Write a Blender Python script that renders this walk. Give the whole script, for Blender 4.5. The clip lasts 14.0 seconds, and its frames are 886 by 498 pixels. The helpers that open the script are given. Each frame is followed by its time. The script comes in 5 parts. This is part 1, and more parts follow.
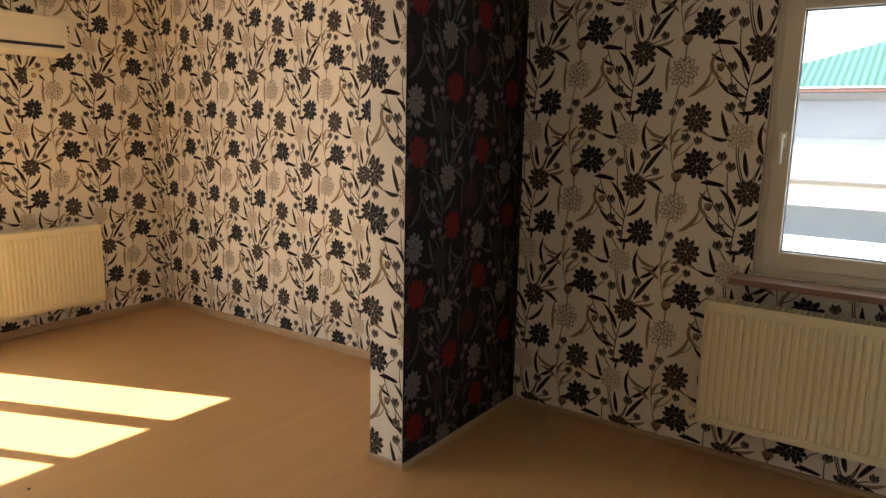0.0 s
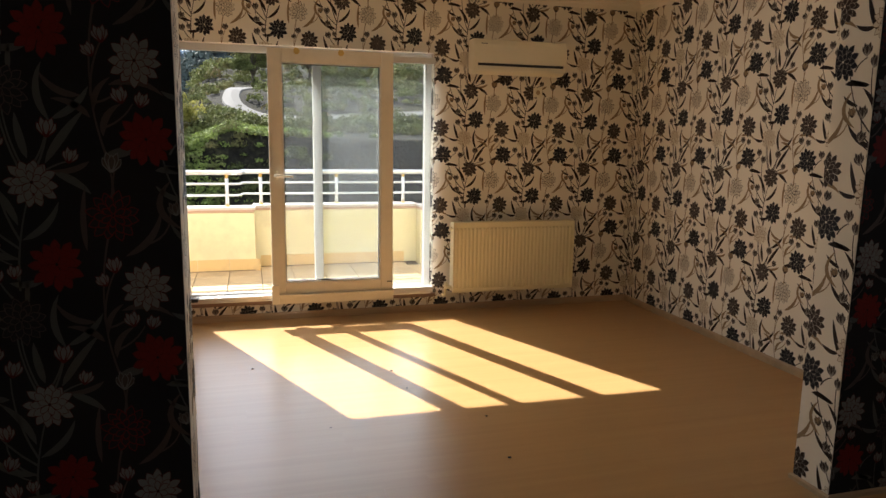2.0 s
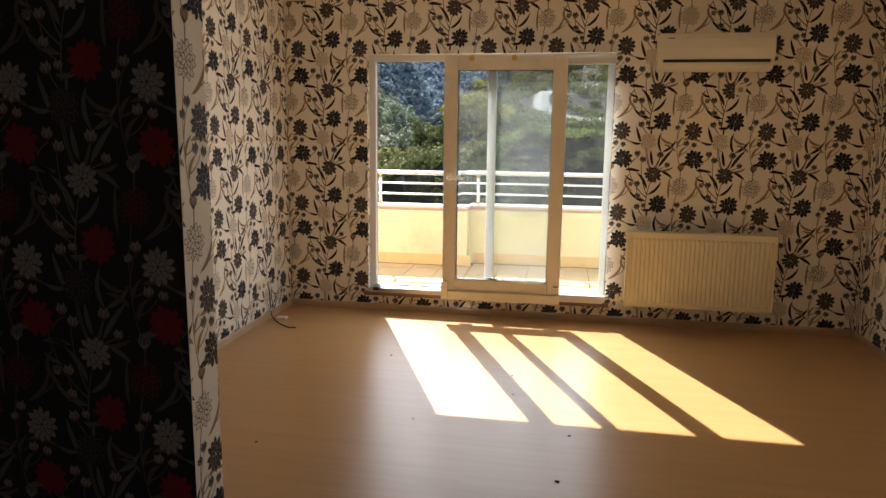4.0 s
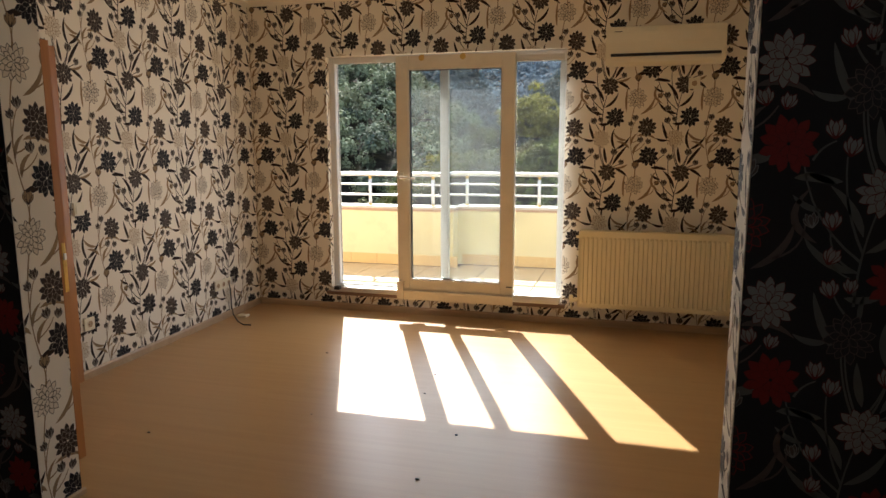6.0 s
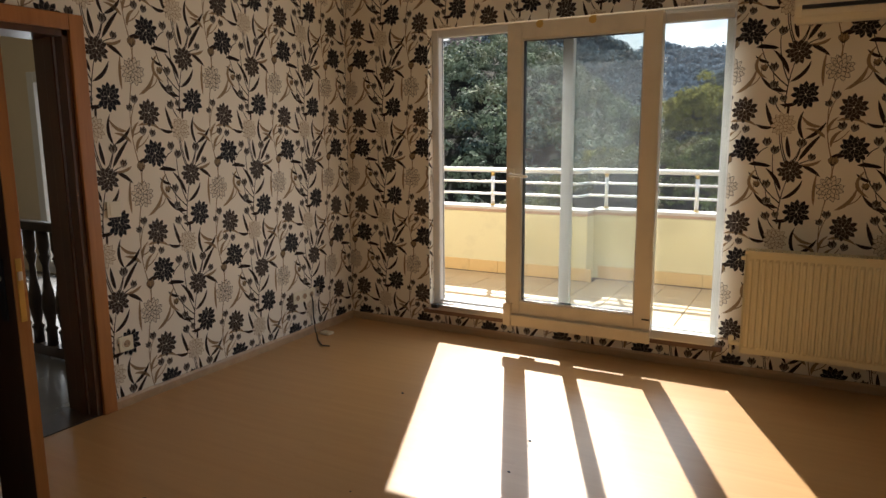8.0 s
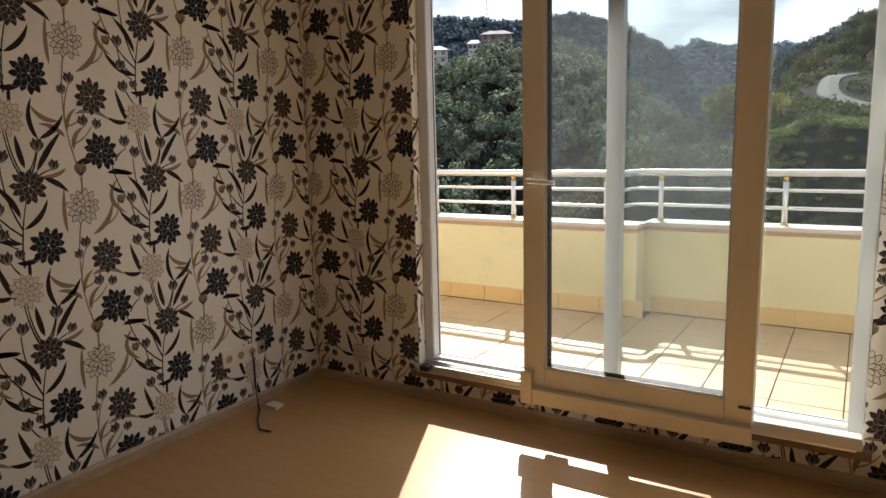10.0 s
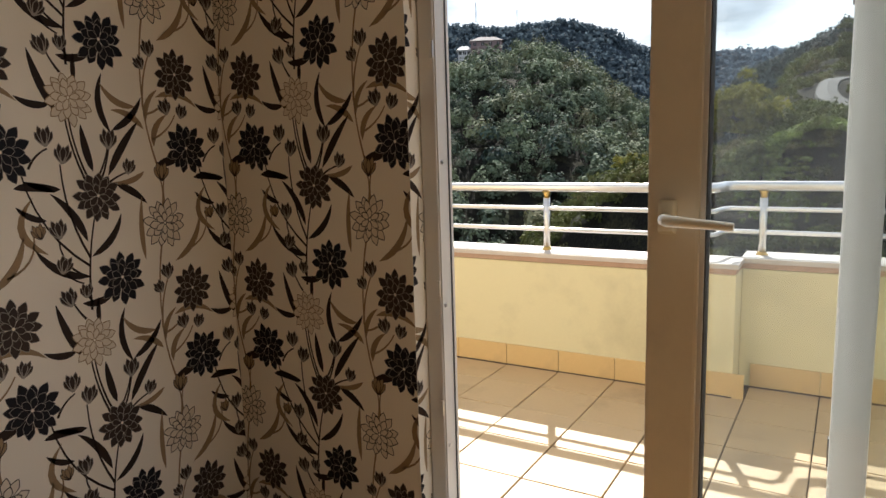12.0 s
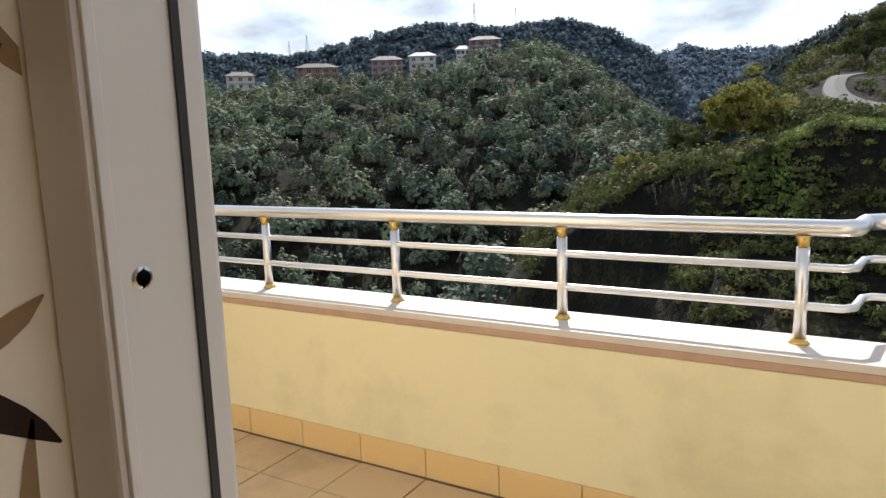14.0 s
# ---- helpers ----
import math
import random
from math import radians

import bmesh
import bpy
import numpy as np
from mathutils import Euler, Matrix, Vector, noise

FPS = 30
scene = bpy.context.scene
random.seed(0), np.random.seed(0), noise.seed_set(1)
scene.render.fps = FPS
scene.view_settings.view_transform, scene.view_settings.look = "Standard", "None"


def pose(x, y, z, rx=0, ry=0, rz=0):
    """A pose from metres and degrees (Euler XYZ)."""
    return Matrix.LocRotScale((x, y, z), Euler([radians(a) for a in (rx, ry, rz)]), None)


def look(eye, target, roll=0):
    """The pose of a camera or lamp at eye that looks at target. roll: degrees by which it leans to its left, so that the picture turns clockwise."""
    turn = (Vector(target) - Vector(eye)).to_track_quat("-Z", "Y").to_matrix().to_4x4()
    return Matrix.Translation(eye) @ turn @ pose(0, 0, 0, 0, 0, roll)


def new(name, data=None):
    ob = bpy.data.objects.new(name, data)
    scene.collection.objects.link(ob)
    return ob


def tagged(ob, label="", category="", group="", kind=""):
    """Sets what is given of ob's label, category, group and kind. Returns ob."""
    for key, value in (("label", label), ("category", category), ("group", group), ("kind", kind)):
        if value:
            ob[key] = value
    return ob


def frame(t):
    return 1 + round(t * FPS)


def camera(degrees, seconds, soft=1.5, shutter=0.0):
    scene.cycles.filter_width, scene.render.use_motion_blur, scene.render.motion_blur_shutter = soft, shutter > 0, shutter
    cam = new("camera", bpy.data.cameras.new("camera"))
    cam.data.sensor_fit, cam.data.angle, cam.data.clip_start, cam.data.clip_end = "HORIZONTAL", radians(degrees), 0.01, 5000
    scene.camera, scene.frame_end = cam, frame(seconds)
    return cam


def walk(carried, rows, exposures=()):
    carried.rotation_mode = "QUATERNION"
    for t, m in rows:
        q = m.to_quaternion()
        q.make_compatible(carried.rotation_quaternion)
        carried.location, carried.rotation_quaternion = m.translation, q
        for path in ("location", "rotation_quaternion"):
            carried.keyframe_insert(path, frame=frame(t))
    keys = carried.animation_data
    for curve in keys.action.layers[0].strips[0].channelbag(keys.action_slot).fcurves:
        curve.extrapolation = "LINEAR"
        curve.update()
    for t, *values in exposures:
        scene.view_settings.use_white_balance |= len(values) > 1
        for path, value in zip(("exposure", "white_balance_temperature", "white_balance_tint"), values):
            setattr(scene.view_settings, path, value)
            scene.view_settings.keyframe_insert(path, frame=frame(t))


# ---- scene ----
cam = camera(65.9, 14.0)
PATH = [
    (0, (1.213, -5.216, 1.567), (2.83, -4.094, 1.211), 1.2),
    (0.5, (1.073, -5.302, 1.555), (2.48, -3.925, 1.202), 1.2),
    (1, (1.061, -5.371, 1.497), (2.214, -3.771, 1.166), 1.4),
    (1.5, (1.122, -5.48, 1.501), (1.979, -3.703, 1.173), 1.2),
    (2, (1.242, -5.516, 1.473), (1.779, -3.617, 1.149), 0.9),
    (2.5, (1.527, -5.465, 1.453), (1.576, -3.493, 1.126), 0.4),
    (2.7, (1.704, -5.477, 1.428), (1.608, -3.505, 1.113), 0.3),
    (4.8, (2.776, -5.609, 1.54), (2.383, -3.677, 1.204), -0.3),
    (5, (2.932, -5.613, 1.533), (2.52, -3.683, 1.207), -0.9),
    (5.5, (3.141, -5.531, 1.513), (2.678, -3.612, 1.189), -0.3),
    (6, (3.235, -5.375, 1.47), (2.7, -3.475, 1.15), -0.2),
    (6.5, (3.322, -5.125, 1.473), (2.64, -3.275, 1.138), -0.4),
    (7, (3.354, -4.843, 1.445), (2.542, -3.045, 1.119), -0.4),
    (7.5, (3.309, -4.531, 1.425), (2.397, -2.781, 1.094), -0.5),
    (8, (3.17, -4.26, 1.423), (2.218, -2.532, 1.092), -0.4),
    (8.2, (3.139, -4.105, 1.408), (2.171, -2.387, 1.076), -0.7),
    (10.3, (2.5, -2.685, 1.349), (1.462, -1.006, 1.028), -1.4),
    (10.5, (2.396, -2.569, 1.35), (1.364, -0.888, 1.019), -1.3),
    (11, (2.122, -2.272, 1.317), (1.114, -0.571, 1.016), -1.6),
    (11.5, (1.944, -1.865, 1.327), (0.918, -0.176, 1.015), -1.7),
    (12, (1.732, -1.544, 1.32), (0.717, 0.152, 1.019), -1.7),
    (12.5, (1.548, -1.168, 1.323), (0.528, 0.525, 1.015), -1.7),
    (13, (1.4, -0.737, 1.327), (0.384, 0.957, 1.017), -1.8),
    (13.5, (1.243, -0.448, 1.308), (0.224, 1.246, 1.006), -1.7),
    (14, (1.108, -0.159, 1.343), (0.094, 1.539, 1.041), -1.9),
]
walk(cam, [(t, look(eye, target, roll)) for t, eye, target, roll in PATH], exposures=[(0.0, 2.78, 6350, 10), (0.5, 2.68, 6300, 10), (1.0, 2.48, 6250, 10), (1.5, 2.0, 6300, 10), (2.0, 1.63, 6300, 10), (5.0, 1.7, 6350, 10), (8.0, 1.05, 6350, 10), (11.0, 0.75, 6250, 10), (12.5, 0.7, 6250, 10), (14.0, 0.55, 6200, 10)])


# ---- light ----
SUN_WAY = Vector((0.4585, -1.08, -1.0)).normalized()
world = bpy.data.worlds.new("world")
scene.world = world
world.use_nodes = True
wn = world.node_tree.nodes
sky = wn.new("ShaderNodeTexSky")
sky.sky_type = 'NISHITA'
sky.sun_disc = False
sky.sun_elevation = math.asin(-SUN_WAY.z)
sky.sun_rotation = math.atan2(-SUN_WAY.x, -SUN_WAY.y)
sky.air_density = 1.0
sky.dust_density = 1.0
wn["Background"].inputs["Strength"].default_value = 0.15
wl = world.node_tree.links
wco = wn.new("ShaderNodeTexCoord")
wmap = wn.new("ShaderNodeMapping"); wmap.inputs["Scale"].default_value = (2.2, 2.2, 6.0)
cloud = wn.new("ShaderNodeTexNoise"); cloud.inputs["Scale"].default_value = 1.3; cloud.inputs["Detail"].default_value = 7; cloud.inputs["Roughness"].default_value = 0.55
cover = wn.new("ShaderNodeMapRange"); cover.inputs[1].default_value = 0.38; cover.inputs[2].default_value = 0.62; cover.inputs[3].default_value = 0.35
shade = wn.new("ShaderNodeTexNoise"); shade.inputs["Scale"].default_value = 3.0; shade.inputs["Detail"].default_value = 6
grey = wn.new("ShaderNodeMix"); grey.data_type = 'RGBA'; grey.inputs[6].default_value = (2.0, 2.2, 2.5, 1); grey.inputs[7].default_value = (4.9, 4.9, 4.9, 1)
tufts_of = wn.new("ShaderNodeMapRange"); tufts_of.inputs[1].default_value = 0.35; tufts_of.inputs[2].default_value = 0.62
both = wn.new("ShaderNodeMix"); both.data_type = 'RGBA'
wl.new(wco.outputs["Generated"], wmap.inputs["Vector"])
for tex in (cloud, shade):
    wl.new(wmap.outputs[0], tex.inputs["Vector"])
wl.new(cloud.outputs["Fac"], cover.inputs[0]); wl.new(cover.outputs[0], both.inputs[0]); wl.new(shade.outputs["Fac"], tufts_of.inputs[0]); wl.new(tufts_of.outputs[0], grey.inputs[0])
wl.new(sky.outputs["Color"], both.inputs[6]); wl.new(grey.outputs[2], both.inputs[7])
wl.new(both.outputs[2], wn["Background"].inputs["Color"])
sun = new("sun", bpy.data.lights.new("sun", 'SUN'))
sun.data.energy = 5.0
sun.data.angle = radians(0.5)
sun.data.color = (1.0, 0.94, 0.85)
sun.matrix_world = look((0, 0, 30), Vector((0, 0, 30)) + SUN_WAY)


def sky_lamp(name, width, height, watts, at, rz):
    """Daylight of the sky entering by an opening."""
    lamp = new(name, bpy.data.lights.new(name, 'AREA'))
    lamp.data.shape = 'RECTANGLE'
    lamp.data.size, lamp.data.size_y = width, height
    lamp.data.energy = watts
    lamp.data.color = (0.93, 0.97, 1.0)
    lamp.matrix_world = pose(*at, 90, 0, rz)
    return lamp


sky_lamp("balcony_door_daylight", 1.85, 1.75, 4.8, (1.70, -0.20, 1.18), 180)
sky_lamp("hall_door_daylight", 1.9, 1.85, 14.0, (-2.96, -0.05, 1.05), 180)
sky_lamp("side_window_daylight", 1.15, 1.05, 2.2, (4.73, -5.31, 1.55), 90)


# ---- materials ----
def nodes_of(name):
    m = bpy.data.materials.new(name)
    m.use_nodes = True
    t = m.node_tree
    return m, t.nodes, t.links, t.nodes["Principled BSDF"]


def surface(name, colour, rough=0.6, metal=0.0, vary=0.12, scale=6.0, fine=60.0, bump=0.15, depth=0.002, spec=0.5, stain=None, stain_amount=0.0, stain_scale=1.5, across=False):
    """A painted, plastered or cast surface: two scales of variation, fine relief and optional stains."""
    m, n, l, p = nodes_of(name)
    co = n.new("ShaderNodeTexCoord")
    a = n.new("ShaderNodeTexNoise"); a.inputs["Scale"].default_value = scale; a.inputs["Detail"].default_value = 5
    b = n.new("ShaderNodeTexNoise"); b.inputs["Scale"].default_value = fine; b.inputs["Detail"].default_value = 3
    l.new(co.outputs["Object"], a.inputs["Vector"]); l.new(co.outputs["Object"], b.inputs["Vector"])
    mix = n.new("ShaderNodeMix"); mix.data_type = 'RGBA'
    lo = [c * (1 - vary) for c in colour]; hi = [min(1, c * (1 + vary)) for c in colour]
    mix.inputs[6].default_value = (*lo, 1); mix.inputs[7].default_value = (*hi, 1)
    add = n.new("ShaderNodeMath"); add.operation = 'MULTIPLY_ADD'; add.inputs[1].default_value = 0.35
    l.new(b.outputs["Fac"], add.inputs[0]); l.new(a.outputs["Fac"], add.inputs[2])
    sub = n.new("ShaderNodeMath"); sub.operation = 'SUBTRACT'; sub.inputs[1].default_value = 0.175; sub.use_clamp = True
    l.new(add.outputs[0], sub.inputs[0]); l.new(sub.outputs[0], mix.inputs[0])
    out = mix.outputs[2]
    if stain:
        s = n.new("ShaderNodeTexNoise"); s.inputs["Scale"].default_value = stain_scale; s.inputs["Detail"].default_value = 8; s.inputs["Roughness"].default_value = 0.65
        l.new(n.new("ShaderNodeNewGeometry").outputs["Position"] if across else co.outputs["Object"], s.inputs["Vector"])
        r = n.new("ShaderNodeMapRange"); r.inputs[1].default_value = 0.5; r.inputs[2].default_value = 0.72; r.inputs[4].default_value = stain_amount
        l.new(s.outputs["Fac"], r.inputs[0])
        m2 = n.new("ShaderNodeMix"); m2.data_type = 'RGBA'; m2.inputs[7].default_value = (*stain, 1)
        l.new(out, m2.inputs[6]); l.new(r.outputs[0], m2.inputs[0])
        out = m2.outputs[2]
    l.new(out, p.inputs["Base Color"])
    p.inputs["Metallic"].default_value = metal
    p.inputs["Specular IOR Level"].default_value = spec
    rr = n.new("ShaderNodeMapRange"); rr.inputs[3].default_value = max(0.02, rough - 0.08); rr.inputs[4].default_value = min(1, rough + 0.08)
    l.new(a.outputs["Fac"], rr.inputs[0]); l.new(rr.outputs[0], p.inputs["Roughness"])
    if bump:
        bp = n.new("ShaderNodeBump"); bp.inputs["Strength"].default_value = bump; bp.inputs["Distance"].default_value = depth
        l.new(add.outputs[0], bp.inputs["Height"]); l.new(bp.outputs["Normal"], p.inputs["Normal"])
    return m


def wood(name, dark, light, rough=0.35, along='X', bump=0.08, ring=9.0, stretch=0.06, per_object=True, coat=0.0, swirl=1.2):
    """Timber or timber print: long grain, plank to plank shifts by object."""
    m, n, l, p = nodes_of(name)
    co = n.new("ShaderNodeTexCoord"); mp = n.new("ShaderNodeMapping")
    sc = [ring, ring, ring]; sc['XYZ'.index(along)] = ring * stretch
    mp.inputs["Scale"].default_value = sc
    l.new(co.outputs["Object"], mp.inputs["Vector"])
    if per_object:
        oi = n.new("ShaderNodeObjectInfo"); mul = n.new("ShaderNodeMath"); mul.operation = 'MULTIPLY'; mul.inputs[1].default_value = 37.0
        l.new(oi.outputs["Random"], mul.inputs[0])
        cb = n.new("ShaderNodeCombineXYZ")
        for i in range(3):
            l.new(mul.outputs[0], cb.inputs[i])
        l.new(cb.outputs[0], mp.inputs["Location"])
    a = n.new("ShaderNodeTexNoise"); a.inputs["Scale"].default_value = 1.0; a.inputs["Detail"].default_value = 6; a.inputs["Distortion"].default_value = swirl
    b = n.new("ShaderNodeTexNoise"); b.inputs["Scale"].default_value = 9.0; b.inputs["Detail"].default_value = 4
    l.new(mp.outputs[0], a.inputs["Vector"]); l.new(mp.outputs[0], b.inputs["Vector"])
    add = n.new("ShaderNodeMath"); add.operation = 'MULTIPLY_ADD'; add.inputs[1].default_value = 0.45
    l.new(b.outputs["Fac"], add.inputs[0]); l.new(a.outputs["Fac"], add.inputs[2])
    rp = n.new("ShaderNodeMapRange"); rp.inputs[1].default_value = 0.4; rp.inputs[2].default_value = 1.05
    l.new(add.outputs[0], rp.inputs[0])
    mix = n.new("ShaderNodeMix"); mix.data_type = 'RGBA'; mix.inputs[6].default_value = (*dark, 1); mix.inputs[7].default_value = (*light, 1)
    l.new(rp.outputs[0], mix.inputs[0])
    l.new(mix.outputs[2], p.inputs["Base Color"])
    c2 = n.new("ShaderNodeTexNoise"); c2.inputs["Scale"].default_value = 3.0; c2.inputs["Detail"].default_value = 7
    l.new(co.outputs["Object"], c2.inputs["Vector"])
    rr = n.new("ShaderNodeMapRange"); rr.inputs[1].default_value = 0.3; rr.inputs[2].default_value = 0.75; rr.inputs[3].default_value = rough - 0.01; rr.inputs[4].default_value = rough + 0.012
    l.new(c2.outputs["Fac"], rr.inputs[0]); l.new(rr.outputs[0], p.inputs["Roughness"])
    p.inputs["Coat Weight"].default_value = coat
    bp = n.new("ShaderNodeBump"); bp.inputs["Strength"].default_value = bump; bp.inputs["Distance"].default_value = 0.001
    l.new(add.outputs[0], bp.inputs["Height"]); l.new(bp.outputs["Normal"], p.inputs["Normal"])
    return m


def glass_material(name, dirt=0.06):
    m, n, l, p = nodes_of(name)
    n.remove(p)
    tr = n.new("ShaderNodeBsdfTransparent"); tr.inputs[0].default_value = (0.93, 0.955, 0.95, 1)
    gl = n.new("ShaderNodeBsdfGlossy"); gl.inputs["Roughness"].default_value = 0.02
    fr = n.new("ShaderNodeFresnel"); fr.inputs[0].default_value = 1.45
    mx = n.new("ShaderNodeMixShader"); l.new(fr.outputs[0], mx.inputs[0]); l.new(tr.outputs[0], mx.inputs[1]); l.new(gl.outputs[0], mx.inputs[2])
    df = n.new("ShaderNodeBsdfDiffuse"); df.inputs[0].default_value = (0.7, 0.7, 0.68, 1)
    tl = n.new("ShaderNodeBsdfTranslucent"); tl.inputs[0].default_value = (0.75, 0.8, 0.85, 1)
    dm = n.new("ShaderNodeMixShader"); dm.inputs[0].default_value = 0.7
    l.new(df.outputs[0], dm.inputs[1]); l.new(tl.outputs[0], dm.inputs[2])
    co = n.new("ShaderNodeTexCoord"); no = n.new("ShaderNodeTexNoise"); no.inputs["Scale"].default_value = 2.2; no.inputs["Detail"].default_value = 7
    l.new(co.outputs["Object"], no.inputs["Vector"])
    rg = n.new("ShaderNodeMapRange"); rg.inputs[1].default_value = 0.3; rg.inputs[2].default_value = 0.8; rg.inputs[3].default_value = dirt * 0.4; rg.inputs[4].default_value = dirt * 1.6
    l.new(no.outputs["Fac"], rg.inputs[0])
    m2 = n.new("ShaderNodeMixShader"); l.new(rg.outputs[0], m2.inputs[0]); l.new(mx.outputs[0], m2.inputs[1]); l.new(dm.outputs[0], m2.inputs[2])
    l.new(m2.outputs[0], n["Material Output"].inputs["Surface"])
    return m


PAPER = surface("cream_wallpaper", (0.82, 0.76, 0.65), 0.7, vary=0.05, scale=2.0, fine=220, bump=0.25, depth=0.0006, spec=0.2)
PAPER_DARK = surface("black_wallpaper", (0.013, 0.0115, 0.012), 0.75, vary=0.3, scale=3.0, fine=220, bump=0.25, depth=0.0006, spec=0.12)
PLASTER = surface("ceiling_paint", (0.82, 0.76, 0.64), 0.8, vary=0.03, scale=1.5, fine=90, bump=0.1)
# White PVC tinted cream: the room's warm bounce is put into its colour.
PVC = surface("white_pvc", (0.74, 0.67, 0.54), 0.32, vary=0.04, scale=4, fine=120, bump=0.05, stain=(0.45, 0.4, 0.33), stain_amount=0.25, stain_scale=5)
PVC_WHITE = surface("greyish_white_pvc", (0.66, 0.645, 0.62), 0.35, vary=0.04, scale=4, fine=120, bump=0.05)
ALU = surface("brushed_aluminium", (0.72, 0.71, 0.69), 0.32, metal=1.0, vary=0.08, scale=8, fine=90, bump=0.05)
BRASS = surface("worn_brass", (0.62, 0.42, 0.14), 0.35, metal=1.0, vary=0.2, scale=30, fine=150, bump=0.1)
ENAMEL = surface("radiator_enamel", (0.8, 0.72, 0.49), 0.35, vary=0.04, scale=3, fine=80, bump=0.04)
AC_WHITE = surface("aged_white_plastic", (0.8, 0.74, 0.58), 0.4, vary=0.03, scale=3, fine=120, bump=0.03)
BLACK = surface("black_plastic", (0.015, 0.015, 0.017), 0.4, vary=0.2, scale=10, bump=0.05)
GASKET = surface("rubber_gasket", (0.03, 0.03, 0.03), 0.7, vary=0.2, scale=20, bump=0.05)
LAMINATE = wood("oak_laminate", (0.425, 0.238, 0.091), (0.495, 0.290, 0.121), rough=0.305, bump=0.005, along='X', ring=22.0, stretch=0.03, swirl=0.2)
SKIRT = wood("oak_skirting", (0.36, 0.24, 0.14), (0.5, 0.36, 0.22), rough=0.45, along='X', ring=12)
DOOR_WOOD = wood("orange_varnished_wood", (0.30, 0.11, 0.028), (0.46, 0.20, 0.06), rough=0.35, along='Z', ring=10)
LINING_WOOD = wood("dark_brown_lining", (0.07, 0.03, 0.014), (0.12, 0.052, 0.024), rough=0.35, along='Z', ring=12)
DARK_WOOD = wood("dark_walnut", (0.022, 0.012, 0.008), (0.05, 0.026, 0.015), rough=0.4, along='Z', ring=12)
RENDER_YELLOW = surface("yellow_render", (0.67, 0.605, 0.375), 0.85, vary=0.06, scale=1.2, fine=70, bump=0.35, depth=0.003, stain=(0.36, 0.31, 0.19), stain_amount=0.45, stain_scale=1.6, across=True)
MARBLE = surface("pale_marble", (0.52, 0.47, 0.42), 0.5, vary=0.12, scale=3, fine=60, bump=0.1, stain=(0.24, 0.18, 0.13), stain_amount=0.4, stain_scale=2.5)
MARBLE_EDGE = surface("rough_marble_edge", (0.40, 0.26, 0.18), 0.75, vary=0.25, scale=12, fine=80, bump=0.5, depth=0.004)
SILL_BROWN = surface("brown_marble_sill", (0.22, 0.13, 0.09), 0.4, vary=0.25, scale=14, fine=70, bump=0.08)
RENDER_YELLOW_DARK = surface("ochre_skirting_tile", (0.62, 0.43, 0.19), 0.6, vary=0.1, scale=3, fine=60, bump=0.15, stain=(0.34, 0.24, 0.13), stain_amount=0.45, stain_scale=3)
TILE_BUFF = surface("buff_floor_tile", (0.52, 0.375, 0.21), 0.5, vary=0.12, scale=2.5, fine=60, bump=0.15, stain=(0.22, 0.16, 0.10), stain_amount=0.75, stain_scale=1.25, across=True)
GROUT = surface("dirty_grout", (0.10, 0.07, 0.045), 0.9, vary=0.3, scale=6, bump=0.3)
GLASS = glass_material("window_glass", 0.015)
GLASS_DIRTY = glass_material("dusty_window_glass", 0.03)


# ---- building blocks ----
def box_bm(x0, y0, z0, x1, y1, z1, bevel=0.0, bm=None):
    own = bm is None
    bm = bm or bmesh.new()
    v = [bm.verts.new(c) for c in ((x0, y0, z0), (x1, y0, z0), (x1, y1, z0), (x0, y1, z0), (x0, y0, z1), (x1, y0, z1), (x1, y1, z1), (x0, y1, z1))]
    fs = [bm.faces.new([v[i] for i in q]) for q in ((0, 3, 2, 1), (4, 5, 6, 7), (0, 1, 5, 4), (1, 2, 6, 5), (2, 3, 7, 6), (3, 0, 4, 7))]
    if bevel:
        es = list({e for f in fs for e in f.edges})
        bmesh.ops.bevel(bm, geom=es, offset=bevel, segments=2, affect='EDGES', profile=0.6)
    return bm


def tube_bm(points, radius, sides=12, bm=None, cap=True):
    """A round tube along a line of points; radius may be one number or one a point."""
    bm = bm or bmesh.new()
    pts = [Vector(p) for p in points]
    rings = []
    up = Vector((0, 0, 1))
    for i, p in enumerate(pts):
        d = (pts[min(i + 1, len(pts) - 1)] - pts[max(i - 1, 0)]).normalized()
        s = d.cross(up) if abs(d.z) < 0.95 else d.cross(Vector((0, 1, 0)))
        s.normalize()
        u = s.cross(d)
        r = radius[i] if isinstance(radius, (list, tuple)) else radius
        rings.append([bm.verts.new(p + (s * math.cos(a) + u * math.sin(a)) * r) for a in (2 * math.pi * k / sides for k in range(sides))])
    for a, b in zip(rings, rings[1:]):
        for k in range(sides):
            f = bm.faces.new((a[k], a[(k + 1) % sides], b[(k + 1) % sides], b[k]))
            f.smooth = True
    if cap:
        bm.faces.new(rings[0][::-1]); bm.faces.new(rings[-1])
    return bm


def part(name, bm, material, parent=None, label=""):
    me = bpy.data.meshes.new(name)
    bmesh.ops.recalc_face_normals(bm, faces=bm.faces[:])
    bm.to_mesh(me); bm.free()
    for m in (material if isinstance(material, (list, tuple)) else [material]):
        me.materials.append(m)
    ob = new(name, me)
    if parent:
        ob.parent = parent
    if label:
        tagged(ob, label)
    return ob


def empty(name, at=(0, 0, 0), label="", category="", group="", kind=""):
    ob = new(name)
    ob.empty_display_size = 0.1
    ob.location = at
    return tagged(ob, label, category, group, kind)


def put(name, bm, material, parent, label=""):
    """A part given in world measures under a thing that stands at its own base."""
    bm.transform(Matrix.Translation(-parent.location))
    return part(name, bm, material, parent, label)


